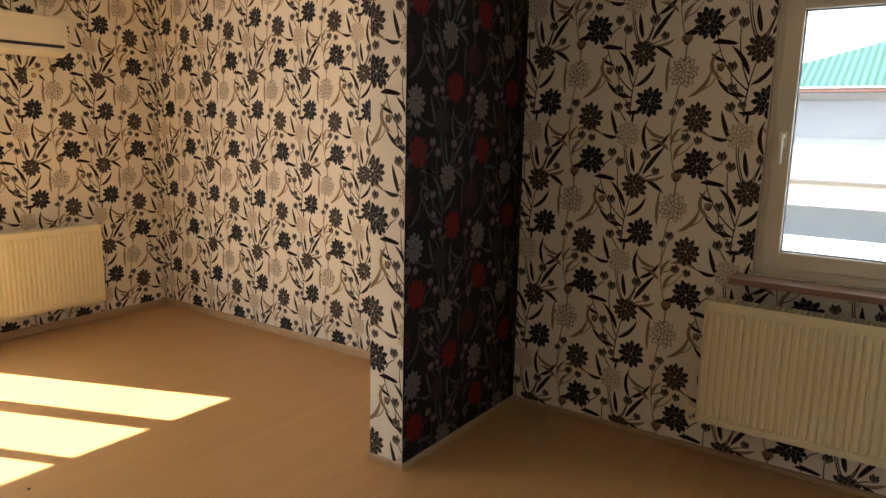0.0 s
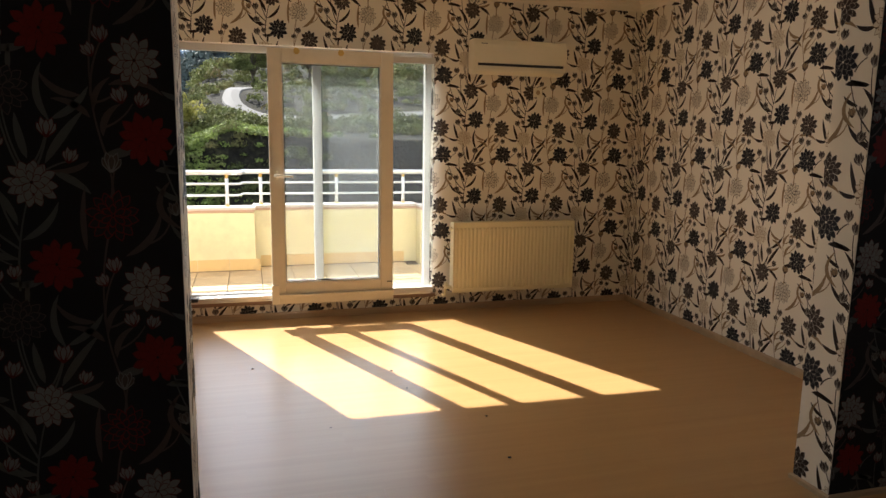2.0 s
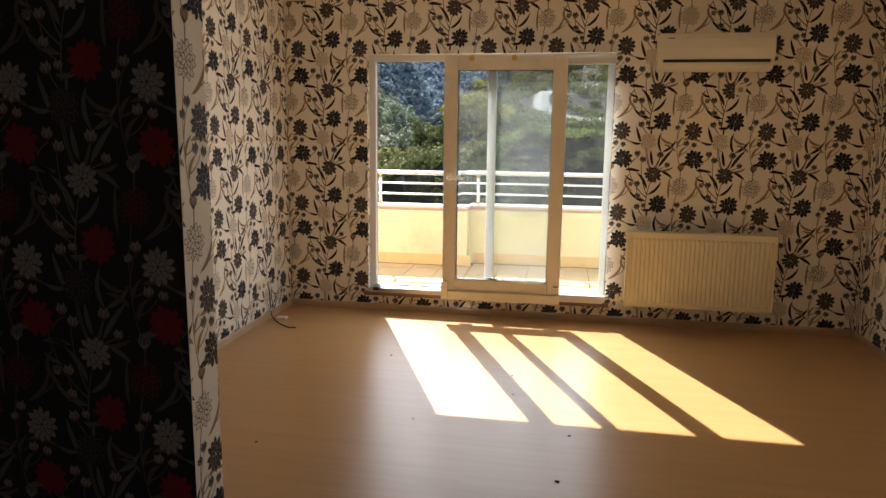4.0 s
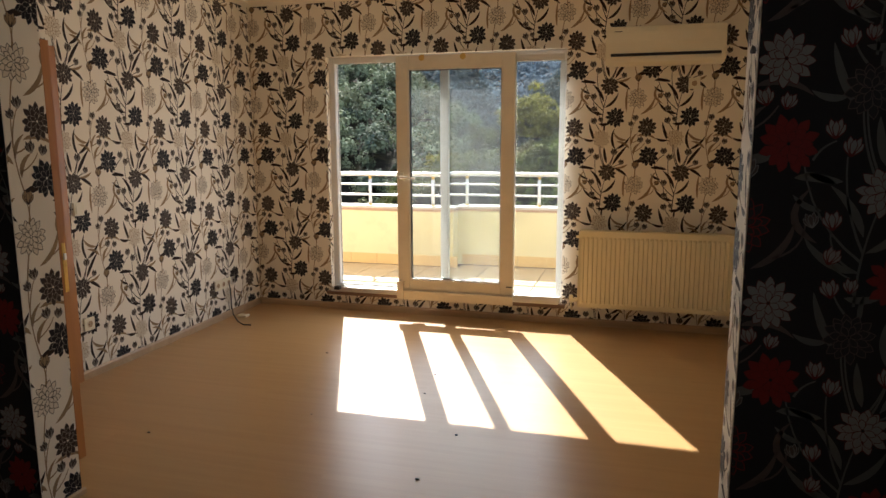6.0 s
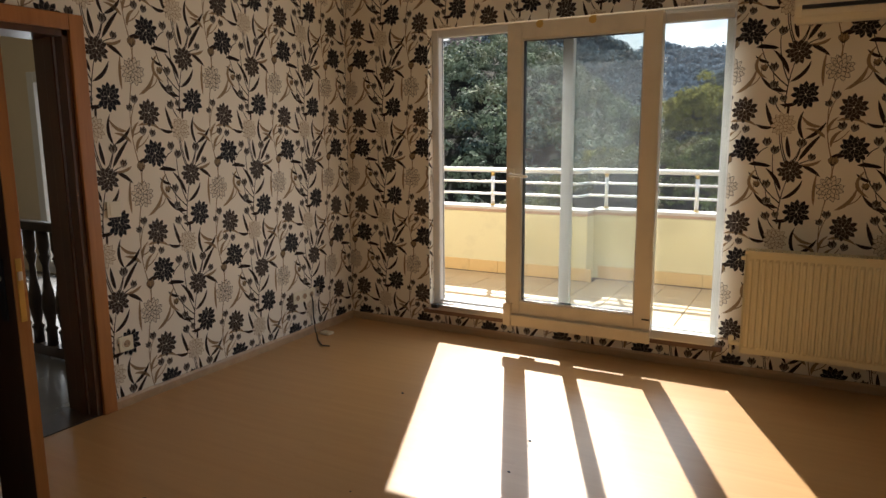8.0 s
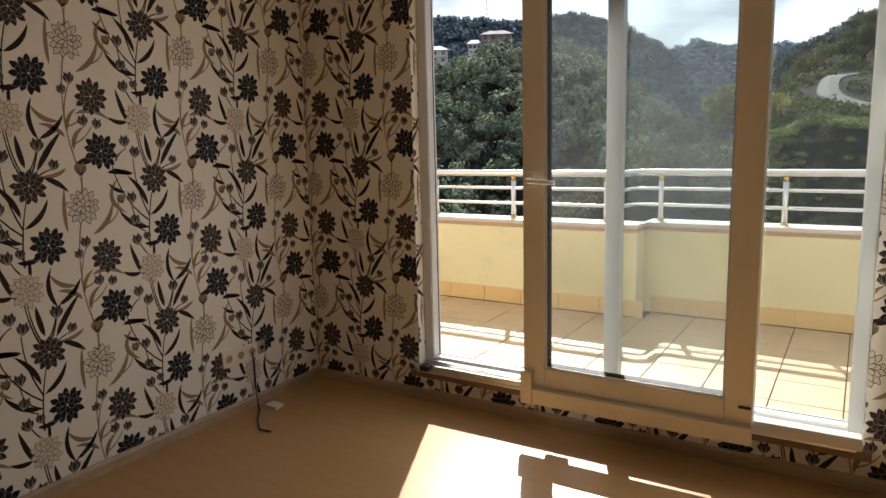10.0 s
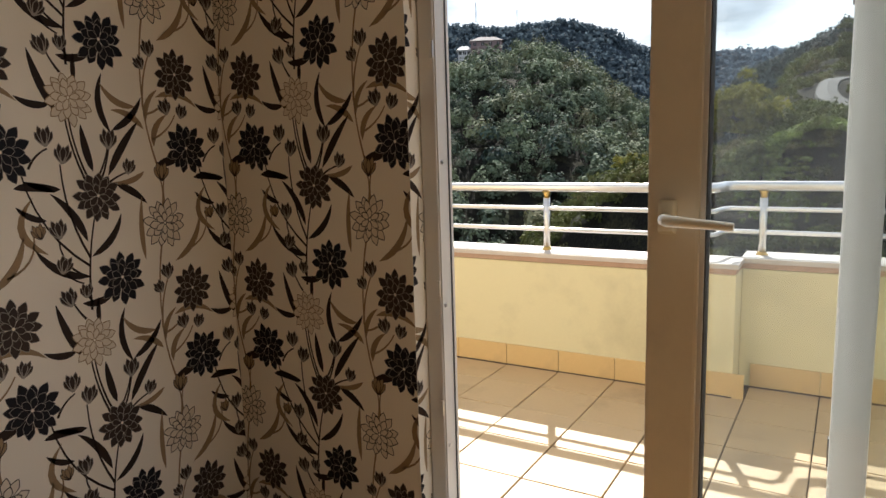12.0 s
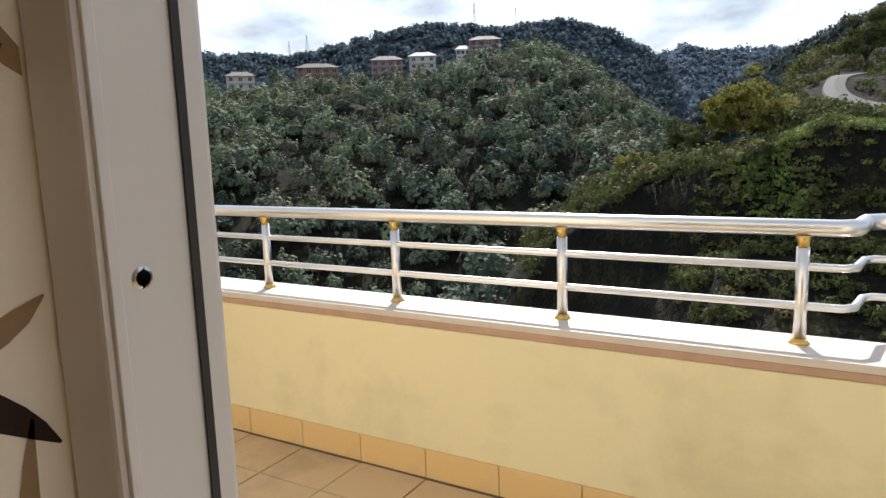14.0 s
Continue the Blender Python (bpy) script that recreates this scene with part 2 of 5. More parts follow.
# ---- plan ----
RIGHT = 4.57          # right wall
NEAR, FAR = -3.405, -3.213   # faces of the partition
OPEN_L, OPEN_R, HEAD = 1.045, 3.525, 2.08
CEIL = 2.66
BACK = -7.2
T, TN = 0.22, 0.146    # wall thickness
FL, FR, FB, FT = 0.71, 2.70, 0.16, 2.139   # the balcony door's hole


def wall(name, boxes, material, label):
    bm = bmesh.new()
    for b in boxes:
        box_bm(*b, bm=bm)
    return tagged(part(name, bm, material), label, "wall", kind="structure")


wall_north = wall("wall_north", [(-T, 0, -0.1, FL, TN, CEIL), (FR, 0, -0.1, RIGHT + T, TN, CEIL), (FL, 0, -0.1, FR, TN, FB), (FL, 0, FT, FR, TN, CEIL)],
                  PAPER, "wall papered in cream with dark flowers, balcony door in it")
DY0, DY1, DTOP = -2.95, -2.175, 1.92
wall_west = wall("wall_west", [(-T, BACK, -0.1, 0, DY0, CEIL), (-T, DY1, -0.1, 0, 0, CEIL), (-T, DY0, DTOP, 0, DY1, CEIL)], PAPER, "wall papered in cream with dark flowers, doorway in it")
WY0, WY1, WZ0, WZ1 = -6.0, -4.625, 0.92, 2.19
wall_east = wall("wall_east", [(RIGHT, BACK, -0.1, RIGHT + T, WY0, CEIL), (RIGHT, WY1, -0.1, RIGHT + T, 0, CEIL), (RIGHT, WY0, -0.1, RIGHT + T, WY1, WZ0), (RIGHT, WY0, WZ1, RIGHT + T, WY1, CEIL)],
                 PAPER, "wall papered in cream with dark flowers, window in it")
wall_south = wall("wall_south", [(-T, BACK - T, -0.1, RIGHT + T, BACK, CEIL)], PAPER, "plain papered wall closing the dining room")
partition = wall("wall_partition", [(0, NEAR, 0, OPEN_L, FAR, CEIL), (OPEN_R, NEAR, 0, RIGHT, FAR, CEIL), (OPEN_L, NEAR, HEAD, OPEN_R, FAR, CEIL)], PAPER, "partition wall with a wide opening between two rooms")
ceiling = tagged(part("ceiling", box_bm(-T, BACK - T, CEIL, RIGHT + T, T, CEIL + 0.2), PLASTER), "cream painted ceiling", "ceiling", kind="structure")
floor = tagged(part("floor", box_bm(-T, BACK - T, -0.12, RIGHT + T, T, -0.012), GROUT), "light oak laminate floor with a satin sheen", "floor", kind="structure")


# ---- balcony door ----
def frame_bm(x0, z0, x1, z1, w, y0, y1, bevel=0.004, bottom=None):
    """A rectangular frame in the plane of the far wall: two stiles and two rails."""
    bm = bmesh.new()
    b = w if bottom is None else bottom
    box_bm(x0, y0, z0, x0 + w, y1, z1, bevel, bm)
    box_bm(x1 - w, y0, z0, x1, y1, z1, bevel, bm)
    box_bm(x0 + w, y0, z1 - w, x1 - w, y1, z1, bevel, bm)
    box_bm(x0 + w, y0, z0, x1 - w, y1, z0 + b, bevel, bm)
    return bm


balcony_door = empty("balcony_door", (1.7, 0.1, FB), "white PVC sliding balcony door standing partly open", "door")
put("frame", frame_bm(FL + 0.003, FB + 0.003, FR - 0.003, FT - 0.003, 0.048, 0.058, 0.142), PVC_WHITE, balcony_door)
put("frame_lip", frame_bm(FL + 0.051, FB + 0.051, FR - 0.051, FT - 0.051, 0.004, 0.062, 0.069, 0.001), PVC_WHITE, balcony_door)
SX0, SX1, SZ0, SZ1 = 1.722, 2.651, 0.178, 2.095
bm = box_bm(SX0, -0.076, SZ0, SX0 + 0.066, -0.018, SZ1, 0.006)
box_bm(SX0 + 0.066, -0.076, SZ0, FR - 0.004, -0.018, SZ0 + 0.05, 0.005, bm)
box_bm(SX0 + 0.066, -0.076, SZ1 - 0.05, FR - 0.004, -0.018, SZ1, 0.005, bm)
put("second_leaf", bm, PVC_WHITE, balcony_door, "white inner leaf behind the sliding one")
for z in (0.66, 1.55):
    put("second_keeper", box_bm(SX0 - 0.003, -0.056, z, SX0 + 0.001, -0.04, z + 0.06, 0.001), BLACK, balcony_door, "dark lock keeper")
pane = put("fixed_pane", box_bm(SX0 + 0.066, -0.05, SZ0 + 0.05, FR - 0.004, -0.046, SZ1 - 0.05), GLASS, balcony_door)
pane.visible_shadow = False
put("bottom_track", box_bm(FL + 0.02, -0.058, FB + 0.004, FR - 0.02, 0.057, FB + 0.017, 0.003), ALU, balcony_door)
for y in (-0.047, 0.03):
    put("track_rail", box_bm(FL + 0.02, y - 0.004, FB + 0.017, FR - 0.02, y + 0.004, FB + 0.045, 0.001), ALU, balcony_door)
LX0, LX1, LZ0, LZ1 = 1.385, 2.335, 0.23, 2.103
leaf = put("sliding_leaf", frame_bm(LX0, LZ0, LX1, LZ1, 0.10, -0.165, -0.09, 0.007), PVC, balcony_door)
put("glazing_bead", frame_bm(LX0 + 0.097, LZ0 + 0.097, LX1 - 0.097, LZ1 - 0.097, 0.012, -0.155, -0.1, 0.003), PVC_WHITE, balcony_door)
pane = put("leaf_pane", box_bm(LX0 + 0.1, -0.13, LZ0 + 0.1, LX1 - 0.1, -0.124, LZ1 - 0.1), GLASS_DIRTY, balcony_door)
pane.visible_shadow = False
put("runner_cover", box_bm(LX0 - 0.005, -0.182, FB + 0.002, LX1 + 0.003, -0.166, LZ0 + 0.012, 0.005), PVC, balcony_door)


put("runner_cap", box_bm(LX0 - 0.006, -0.192, FB + 0.004, LX0 + 0.05, -0.167, LZ0 + 0.085, 0.005), PVC, balcony_door)
put("runner_nose", box_bm(LX0 + 0.052, -0.196, LZ0 - 0.012, LX1 + 0.002, -0.183, LZ0 + 0.010, 0.004), PVC, balcony_door)
for x in (LX0 + 0.14, LX1 - 0.14):
    put("roller", box_bm(x - 0.05, -0.14, FB + 0.003, x + 0.05, -0.115, LZ0 + 0.004, 0.003), ALU, balcony_door)


# ---- radiators ----
def radiator(name, length, label, group=""):
    """A panel radiator 0.6 m high, its back on the plane y = 0, facing -y, its base at z = 0."""
    r = empty(name, (0, 0, 0), label, "radiator")
    H, D = 0.585, 0.10
    for y0, y1 in ((-0.145, -0.13), (-0.065, -0.05)):
        bm = bmesh.new()
        n = int(length / 0.0333)
        step = (length - 0.03) / n
        prof = []
        for i in range(n):
            x = 0.015 + i * step
            prof += [(x, 0), (x + step * 0.14, 0), (x + step * 0.3, -0.009), (x + step * 0.7, -0.009), (x + step * 0.86, 0)]
        prof.append((length - 0.015, 0))
        zs = [(0.0, 0.0), (0.028, 0.0), (0.045, 1.0), (H - 0.055, 1.0), (H - 0.038, 0.0), (H, 0.0)]
        grid = [[bm.verts.new((x, y1 - 0.006 + d * k, z)) for x, d in prof] for z, k in zs]
        for a, b in zip(grid, grid[1:]):
            for i in range(len(prof) - 1):
                bm.faces.new((a[i], a[i + 1], b[i + 1], b[i]))
        box_bm(0.0, y1 - 0.005, 0, length, y1, H, 0, bm)
        part("panel", bm, ENAMEL, r)
    part("side_cover", box_bm(0, -0.148, 0.012, 0.006, -0.048, H + 0.006, 0.002), ENAMEL, r)
    part("side_cover", box_bm(length - 0.006, -0.148, 0.012, length, -0.048, H + 0.006, 0.002), ENAMEL, r)
    bm = bmesh.new()
    n = int(length / 0.022)
    for i in range(n + 1):
        x = 0.006 + i * (length - 0.012) / n
        box_bm(x - 0.0035, -0.14, H - 0.004, x + 0.0035, -0.056, H + 0.004, 0, bm)
    box_bm(0.004, -0.148, H - 0.012, length - 0.004, -0.138, H + 0.006, 0.002, bm)
    box_bm(0.004, -0.058, H - 0.012, length - 0.004, -0.048, H + 0.006, 0.002, bm)
    part("top_grille", bm, ENAMEL, r)
    # Solid black block between the panels: the shade inside is put into colour.
    part("dark_core", box_bm(0.02, -0.125, 0.05, length - 0.02, -0.07, H - 0.06), BLACK, r)
    for x in (0.12, length - 0.12):
        part("bracket", box_bm(x - 0.02, -0.06, 0.08, x + 0.02, 0.0, H - 0.08), ENAMEL, r)
    v = part("valve", tube_bm([(-0.05, -0.1, 0.045), (0.004, -0.1, 0.045)], [0.017, 0.013], 12), ENAMEL, r, "white radiator valve")
    part("valve_knob", tube_bm([(-0.05, -0.1, 0.03), (-0.05, -0.1, 0.075), (-0.05, -0.1, 0.085)], [0.014, 0.016, 0.012], 14), ENAMEL, v)
    part("pipe", tube_bm([(-0.05, -0.1, 0.035), (-0.05, -0.09, -0.02), (-0.05, -0.03, -0.04), (-0.05, 0.0, -0.04)], 0.008, 10), ENAMEL, r)
    part("air_vent", tube_bm([(-0.022, -0.1, H - 0.045), (0.004, -0.1, H - 0.045)], [0.01, 0.013], 10), ENAMEL, r)
    return r


rad = radiator("radiator", 1.09, "cream enamelled panel radiator under the air conditioner")
rad.matrix_world = pose(2.838, -0.04, 0.187)
rad2 = radiator("radiator", 1.4, "cream enamelled panel radiator under the side window")
rad2.matrix_world = pose(RIGHT - 0.03, -4.475, 0.215, 0, 0, -90)


# ---- air conditioner ----
def air_conditioner():
    ac = empty("air_conditioner", (3.37, -0.02, 1.99), "aged white wall air conditioner with a dark louvre slot", "air conditioner")
    x0, x1 = 2.99, 3.80
    prof = [(0.0, 0.0), (-0.11, 0.0), (-0.155, 0.02), (-0.175, 0.055), (-0.185, 0.075), (-0.19, 0.16), (-0.185, 0.225), (-0.165, 0.262), (-0.13, 0.272), (0.0, 0.272)]
    bm = bmesh.new()
    a = [bm.verts.new((x0, y * 0.85, 1.985 + z)) for y, z in prof]
    b = [bm.verts.new((x1, y * 0.85, 1.985 + z)) for y, z in prof]
    for i in range(len(prof)):
        j = (i + 1) % len(prof)
        bm.faces.new((a[i], a[j], b[j], b[i]))
    bm.faces.new(a[::-1]); bm.faces.new(b)
    bmesh.ops.bevel(bm, geom=[e for e in bm.edges if abs(e.verts[0].co.x - e.verts[1].co.x) < 1e-4], offset=0.008, segments=2, affect='EDGES')
    put("casing", bm, AC_WHITE, ac)
    put("louvre_slot", box_bm(x0 + 0.035, -0.162, 2.044, x1 - 0.03, -0.145, 2.064, 0.002), BLACK, ac, "dark louvre slot")
    put("flap", box_bm(x0 + 0.035, -0.157, 2.01, x1 - 0.03, -0.138, 2.044, 0.004), AC_WHITE, ac)
    put("badge", box_bm(x0 + 0.06, -0.1625, 2.213, x0 + 0.11, -0.158, 2.218), BLACK, ac)
    return ac


air_conditioner()


# ---- balcony ----
BAL_X0, BAL_X1 = -7.0, 5.6
PY, PY2 = 2.01, 2.22     # inner faces of the parapet: forward bays and recessed bay
balcony_floor = tagged(part("balcony_floor", box_bm(BAL_X0, TN, -0.2, BAL_X1, PY2 + 0.3, 0.008), GROUT), "balcony floor of buff tiles with dirty joints", "floor", kind="structure")
BAYS = [(BAL_X0, 1.275, PY), (1.275, 3.10, PY2), (3.10, BAL_X1, PY)]
parapet = tagged(part("balcony_parapet", bmesh.new(), RENDER_YELLOW), "yellow rendered balcony parapet with a stained base", "parapet", kind="structure")
for x0, x1, y in BAYS:
    part("rendered_wall", box_bm(x0, y, -0.15, x1, y + 0.24, 0.645, 0.006), RENDER_YELLOW, parapet)
    part("base_joint", box_bm(x0 + 0.002, y - 0.0155, 0.012, x1 - 0.002, y - 0.0105, 0.026), GROUT, parapet, "dirty joint along the floor")
    part("coping", box_bm(x0 - 0.01, y - 0.008, 0.674, x1 + 0.01, y + 0.25, 0.70, 0.003), MARBLE, parapet)
    part("coping_bed", box_bm(x0, y - 0.004, 0.647, x1, y + 0.245, 0.674, 0.003), MARBLE_EDGE, parapet)


def railing():
    r = empty("balcony_railing", (1.2, 2.07, 0.65), "silver metal balcony railing with brass collars", "railing")
    y1, y2 = PY + 0.145, PY2 + 0.145
    def line(z, rad, sides, soft):
        pts = [(BAL_X0, y1, z)]
        for xa, ya, yb in ((1.14, y1, y2), (3.23, y2, y1)):
            pts += [(xa - soft, ya, z), (xa, ya + (yb - ya) * 0.15, z), (xa + 0.01, ya + (yb - ya) * 0.5, z), (xa + 0.02, ya + (yb - ya) * 0.85, z), (xa + 0.02 + soft, yb, z)]
        pts.append((BAL_X1, y1, z))
        return tube_bm(pts, rad, sides)
    put("handrail", line(1.06, 0.026, 16, 0.05), ALU, r)
    for z in (0.94, 0.818):
        put("rail", line(z, 0.0125, 10, 0.03), ALU, r)
    posts = [(x, y1) for x in (-6.42, -5.68, -4.94, -4.2, -3.46, -2.72, -1.98, -1.24, -0.505, 0.227, 0.998, 3.5, 4.25, 5.0)] + [(x, y2) for x in (1.35, 2.19, 2.97)]
    for x, y in posts:
        p = put("post", tube_bm([(x, y, 0.695), (x, y, 1.0)], 0.019, 14), ALU, r)
        for z0, z1, ra, rb in ((0.699, 0.717, 0.033, 0.021), (0.995, 1.038, 0.016, 0.025)):
            put("collar", tube_bm([(x, y, z0), (x, y, (z0 + z1) / 2), (x, y, z1)], [ra, (ra + rb) / 2 - 0.003, rb], 14), BRASS, r, "brass collar")
    return r


railing()


# ---- printed wallpaper ----
PU, PV = 0.53, 0.64      # the print's repeat


def ink(name, colour, rough=0.55):
    return surface(name, colour, rough, vary=0.12, scale=25, fine=260, bump=0.15, depth=0.0004, spec=0.12)


LIGHT_INKS = [ink("charcoal_ink", (0.014, 0.013, 0.017)), ink("dark_brown_ink", (0.03, 0.019, 0.015)), ink("tan_ink", (0.30, 0.21, 0.12)),
              ink("cream_ink", (0.70, 0.62, 0.50)), ink("grey_line_ink", (0.32, 0.29, 0.25)), ink("brown_flower_ink", (0.045, 0.031, 0.025))]
DARK_INKS = [ink("red_ink", (0.115, 0.009, 0.008)), ink("grey_green_ink", (0.065, 0.065, 0.06)), ink("umber_ink", (0.06, 0.045, 0.04)),
             ink("black_ink", (0.016, 0.014, 0.015)), ink("deep_red_ink", (0.075, 0.008, 0.007)), ink("silver_ink", (0.14, 0.138, 0.13))]


def petal(cx, cz, ang, inner, outer, wide):
    """A pointed petal from inner to outer radius."""
    ca, sa = math.cos(ang), math.sin(ang)
    pts = []
    for k, w in ((0.0, 0.25), (0.35, 0.8), (0.65, 1.0), (0.87, 0.5), (1.0, 0.0), (0.87, -0.5), (0.65, -1.0), (0.35, -0.8), (0.0, -0.25)):
        r, s = inner + (outer - inner) * k, w * wide
        pts.append((cx + ca * r - sa * s, cz + sa * r + ca * s))
    return pts


def flower(polys, rng, cx, cz, size, fill, line, squash=1.06, rings=((12, 1.0, 0.3, 0.185), (9, 0.76, 0.18, 0.17), (6, 0.5, 0.05, 0.14)), thin=0.10):
    lay = 1
    for n, ro, ri, w in rings:
        turn = rng.uniform(0, 1)
        for k in range(n):
            a = 2 * math.pi * (k + turn) / n + rng.uniform(-0.08, 0.08)
            o = size * ro * rng.uniform(0.9, 1.08)
            big = petal(0, 0, a, size * ri, o, size * w)
            small = petal(0, 0, a, size * (ri + thin * 0.6), o - size * thin * 0.9, size * (w - thin * 0.62))
            up = k % 2
            for pts, m, d in ((big, line, 0), (small, fill, 1)):
                polys.append((m, lay + up * 2 + d, [(cx + x, cz + z * squash + size * 0.08 * (1 - ro)) for x, z in pts]))
        lay += 4


def bud(polys, cx, cz, size, ang, fill, line):
    size *= 2.3
    for k, (off, ro) in enumerate(((-0.55, 0.85), (0.55, 0.85), (-0.25, 1.05), (0.25, 1.05), (0.0, 0.9))):
        a = ang + off
        polys.append((line, 2 + 2 * (k // 2), petal(cx, cz, a, size * 0.0, size * 1.6 * ro, size * 0.29)))
        polys.append((fill, 3 + 2 * (k // 2), petal(cx, cz, a, size * 0.25, size * 1.5 * ro, size * 0.225)))


def strip(polys, m, lay, pts, widths):
    """A ribbon of quads along a line."""
    left, right = [], []
    for i, (x, z) in enumerate(pts):
        x0, z0 = pts[max(i - 1, 0)]; x1, z1 = pts[min(i + 1, len(pts) - 1)]
        d = math.hypot(x1 - x0, z1 - z0) or 1
        nx, nz = -(z1 - z0) / d * widths[i], (x1 - x0) / d * widths[i]
        left.append((x + nx, z + nz)); right.append((x - nx, z - nz))
    for i in range(len(pts) - 1):
        polys.append((m, lay, [left[i], right[i], right[i + 1], left[i + 1]]))


def bowed(x0, z0, x1, z1, bend, n):
    dx, dz = x1 - x0, z1 - z0
    return [(x0 + dx * t - dz * bend * 4 * t * (1 - t), z0 + dz * t + dx * bend * 4 * t * (1 - t)) for t in (k / n for k in range(n + 1))]


def blade(polys, x0, z0, x1, z1, bend, wide, m, lay=0):
    wide *= 1.35
    n = 7
    strip(polys, m, lay, bowed(x0, z0, x1, z1, bend, n), [wide * (0.12 + 0.88 * math.sin(math.pi * min(1, (k / n) ** 0.8)) ** 0.8) if 0 < k < n else 0.0008 for k in range(n + 1)])


def stem(polys, x0, z0, x1, z1, bend, m, wide=0.0034):
    n = 6
    strip(polys, m, 0, bowed(x0, z0, x1, z1, bend, n), [wide * (1 - 0.4 * k / n) for k in range(n + 1)])


def print_repeat():
    """One repeat of the print as polygons: ink, layer, outline. The dark flower lies at 0, 0."""
    rng = random.Random(5)
    q = []
    # dark plant: blades with base, tip, bow and width
    for b in ((0.20, -0.277, 0.296, -0.172, -0.12, 0.0075), (0.192, -0.235, 0.107, -0.104, -0.08, 0.008), (0.184, -0.33, 0.054, -0.24, 0.12, 0.008),
              (0.134, -0.094, 0.047, -0.07, 0.05, 0.007), (0.227, -0.052, 0.205, 0.07, 0.03, 0.008), (0.288, 0.05, 0.278, 0.205, 0.14, 0.007),
              (0.292, 0.055, 0.39, 0.145, -0.1, 0.0075), (0.27, -0.065, 0.374, 0.08, 0.03, 0.0085), (0.29, -0.09, 0.38, -0.15, 0.06, 0.008)):
        blade(q, *b, 1)
    for b in ((0.129, 0.12, 0.045, 0.137, 0.12, 0.007), (0.145, 0.10, 0.088, 0.253, 0.04, 0.008), (0.16, 0.243, 0.26, 0.263, -0.14, 0.0075), (0.2, 0.18, 0.205, 0.25, 0.02, 0.005),
              (-0.035, -0.03, -0.112, -0.047, -0.03, 0.010), (0.02, -0.085, 0.12, -0.10, 0.08, 0.008), (0.09, -0.17, 0.02, -0.13, 0.1, 0.006)):
        blade(q, *b, 1)
    for s in ((0.184, -0.42, 0.225, -0.15, 0.04), (0.19, -0.30, 0.04, -0.045, 0.1), (0.195, -0.28, 0.14, -0.03, 0.06), (0.225, -0.09, 0.275, 0.01, -0.05), (0.235, -0.10, 0.285, 0.06, -0.06),
              (0.225, -0.1, 0.175, 0.09, 0.05), (0.215, -0.1, 0.165, 0.10, 0.05), (0.185, -0.33, 0.115, -0.22, 0.16), (0.25, -0.1, 0.325, -0.06, 0.06), (0.06, -0.04, 0.112, 0.01, 0.1),
              (0.165, 0.20, 0.135, 0.25, 0.04), (0.19, -0.40, 0.17, -0.37, 0.0), (0.12, -0.30, 0.17, -0.345, -0.1)):
        stem(q, *s, 1)
    # tan plant
    for b in ((-0.17, -0.31, -0.165, -0.13, 0.04, 0.006), (0.085, -0.255, 0.062, -0.11, 0.32, 0.007), (-0.07, -0.33, 0.03, -0.20, -0.14, 0.0075),
              (-0.14, 0.06, -0.235, 0.11, -0.12, 0.007), (-0.11, 0.01, -0.06, 0.10, 0.16, 0.007), (-0.16, 0.12, -0.26, 0.18, 0.16, 0.007),
              (-0.13, 0.08, -0.085, 0.17, 0.14, 0.006), (-0.09, 0.15, 0.05, 0.125, 0.16, 0.007), (-0.15, -0.06, -0.25, -0.085, 0.12, 0.006)):
        blade(q, *b, 2)
    for s in ((-0.10, -0.06, -0.135, 0.12, 0.03), (-0.13, 0.1, -0.045, 0.20, -0.2), (-0.135, 0.12, -0.10, 0.27, 0.06), (-0.115, 0.03, -0.03, 0.10, -0.1),
              (-0.10, -0.22, -0.135, -0.50, -0.04), (-0.085, -0.18, -0.085, -0.08, 0.08), (-0.105, -0.18, -0.10, -0.08, -0.08), (-0.02, -0.30, 0.055, -0.2, -0.2)):
        stem(q, *s, 2)
    flower(q, rng, 0.0, 0.0, 0.073, 0, 4, thin=0.026)
    flower(q, rng, 0.28, 0.290, 0.071, 0, 4, thin=0.026)
    flower(q, rng, 0.234, -0.12, 0.067, 5, 4, thin=0.034)
    flower(q, rng, -0.02, 0.215, 0.069, 5, 4, thin=0.034)
    flower(q, rng, -0.097, -0.215, 0.070, 3, 0, thin=0.05)
    flower(q, rng, 0.18, 0.135, 0.066, 3, 2, thin=0.05)
    for b in ((-0.058, 0.10, 0.013, 1.8), (-0.012, 0.09, 0.012, 1.3), (-0.10, 0.262, 0.013, 1.7), (-0.125, 0.225, 0.011, 2.1), (0.108, 0.015, 0.014, 1.6), (0.146, -0.03, 0.014, 1.4),
              (0.278, 0.005, 0.015, 1.5), (0.328, -0.065, 0.012, 1.3), (0.120, -0.22, 0.014, 1.7), (0.115, -0.31, 0.013, 1.2), (0.13, -0.40, 0.014, 1.8), (0.172, -0.385, 0.011, 1.5)):
        bud(q, *b, 5, 4)
    for b in ((-0.095, -0.09, 0.015, 1.5), (0.072, -0.215, 0.011, 1.8)):
        bud(q, *b, 2, 5)
    return q


PRINT = [(m, lay, pts, min(x for x, z in pts), max(x for x, z in pts), min(z for x, z in pts), max(z for x, z in pts)) for m, lay, pts in print_repeat()]


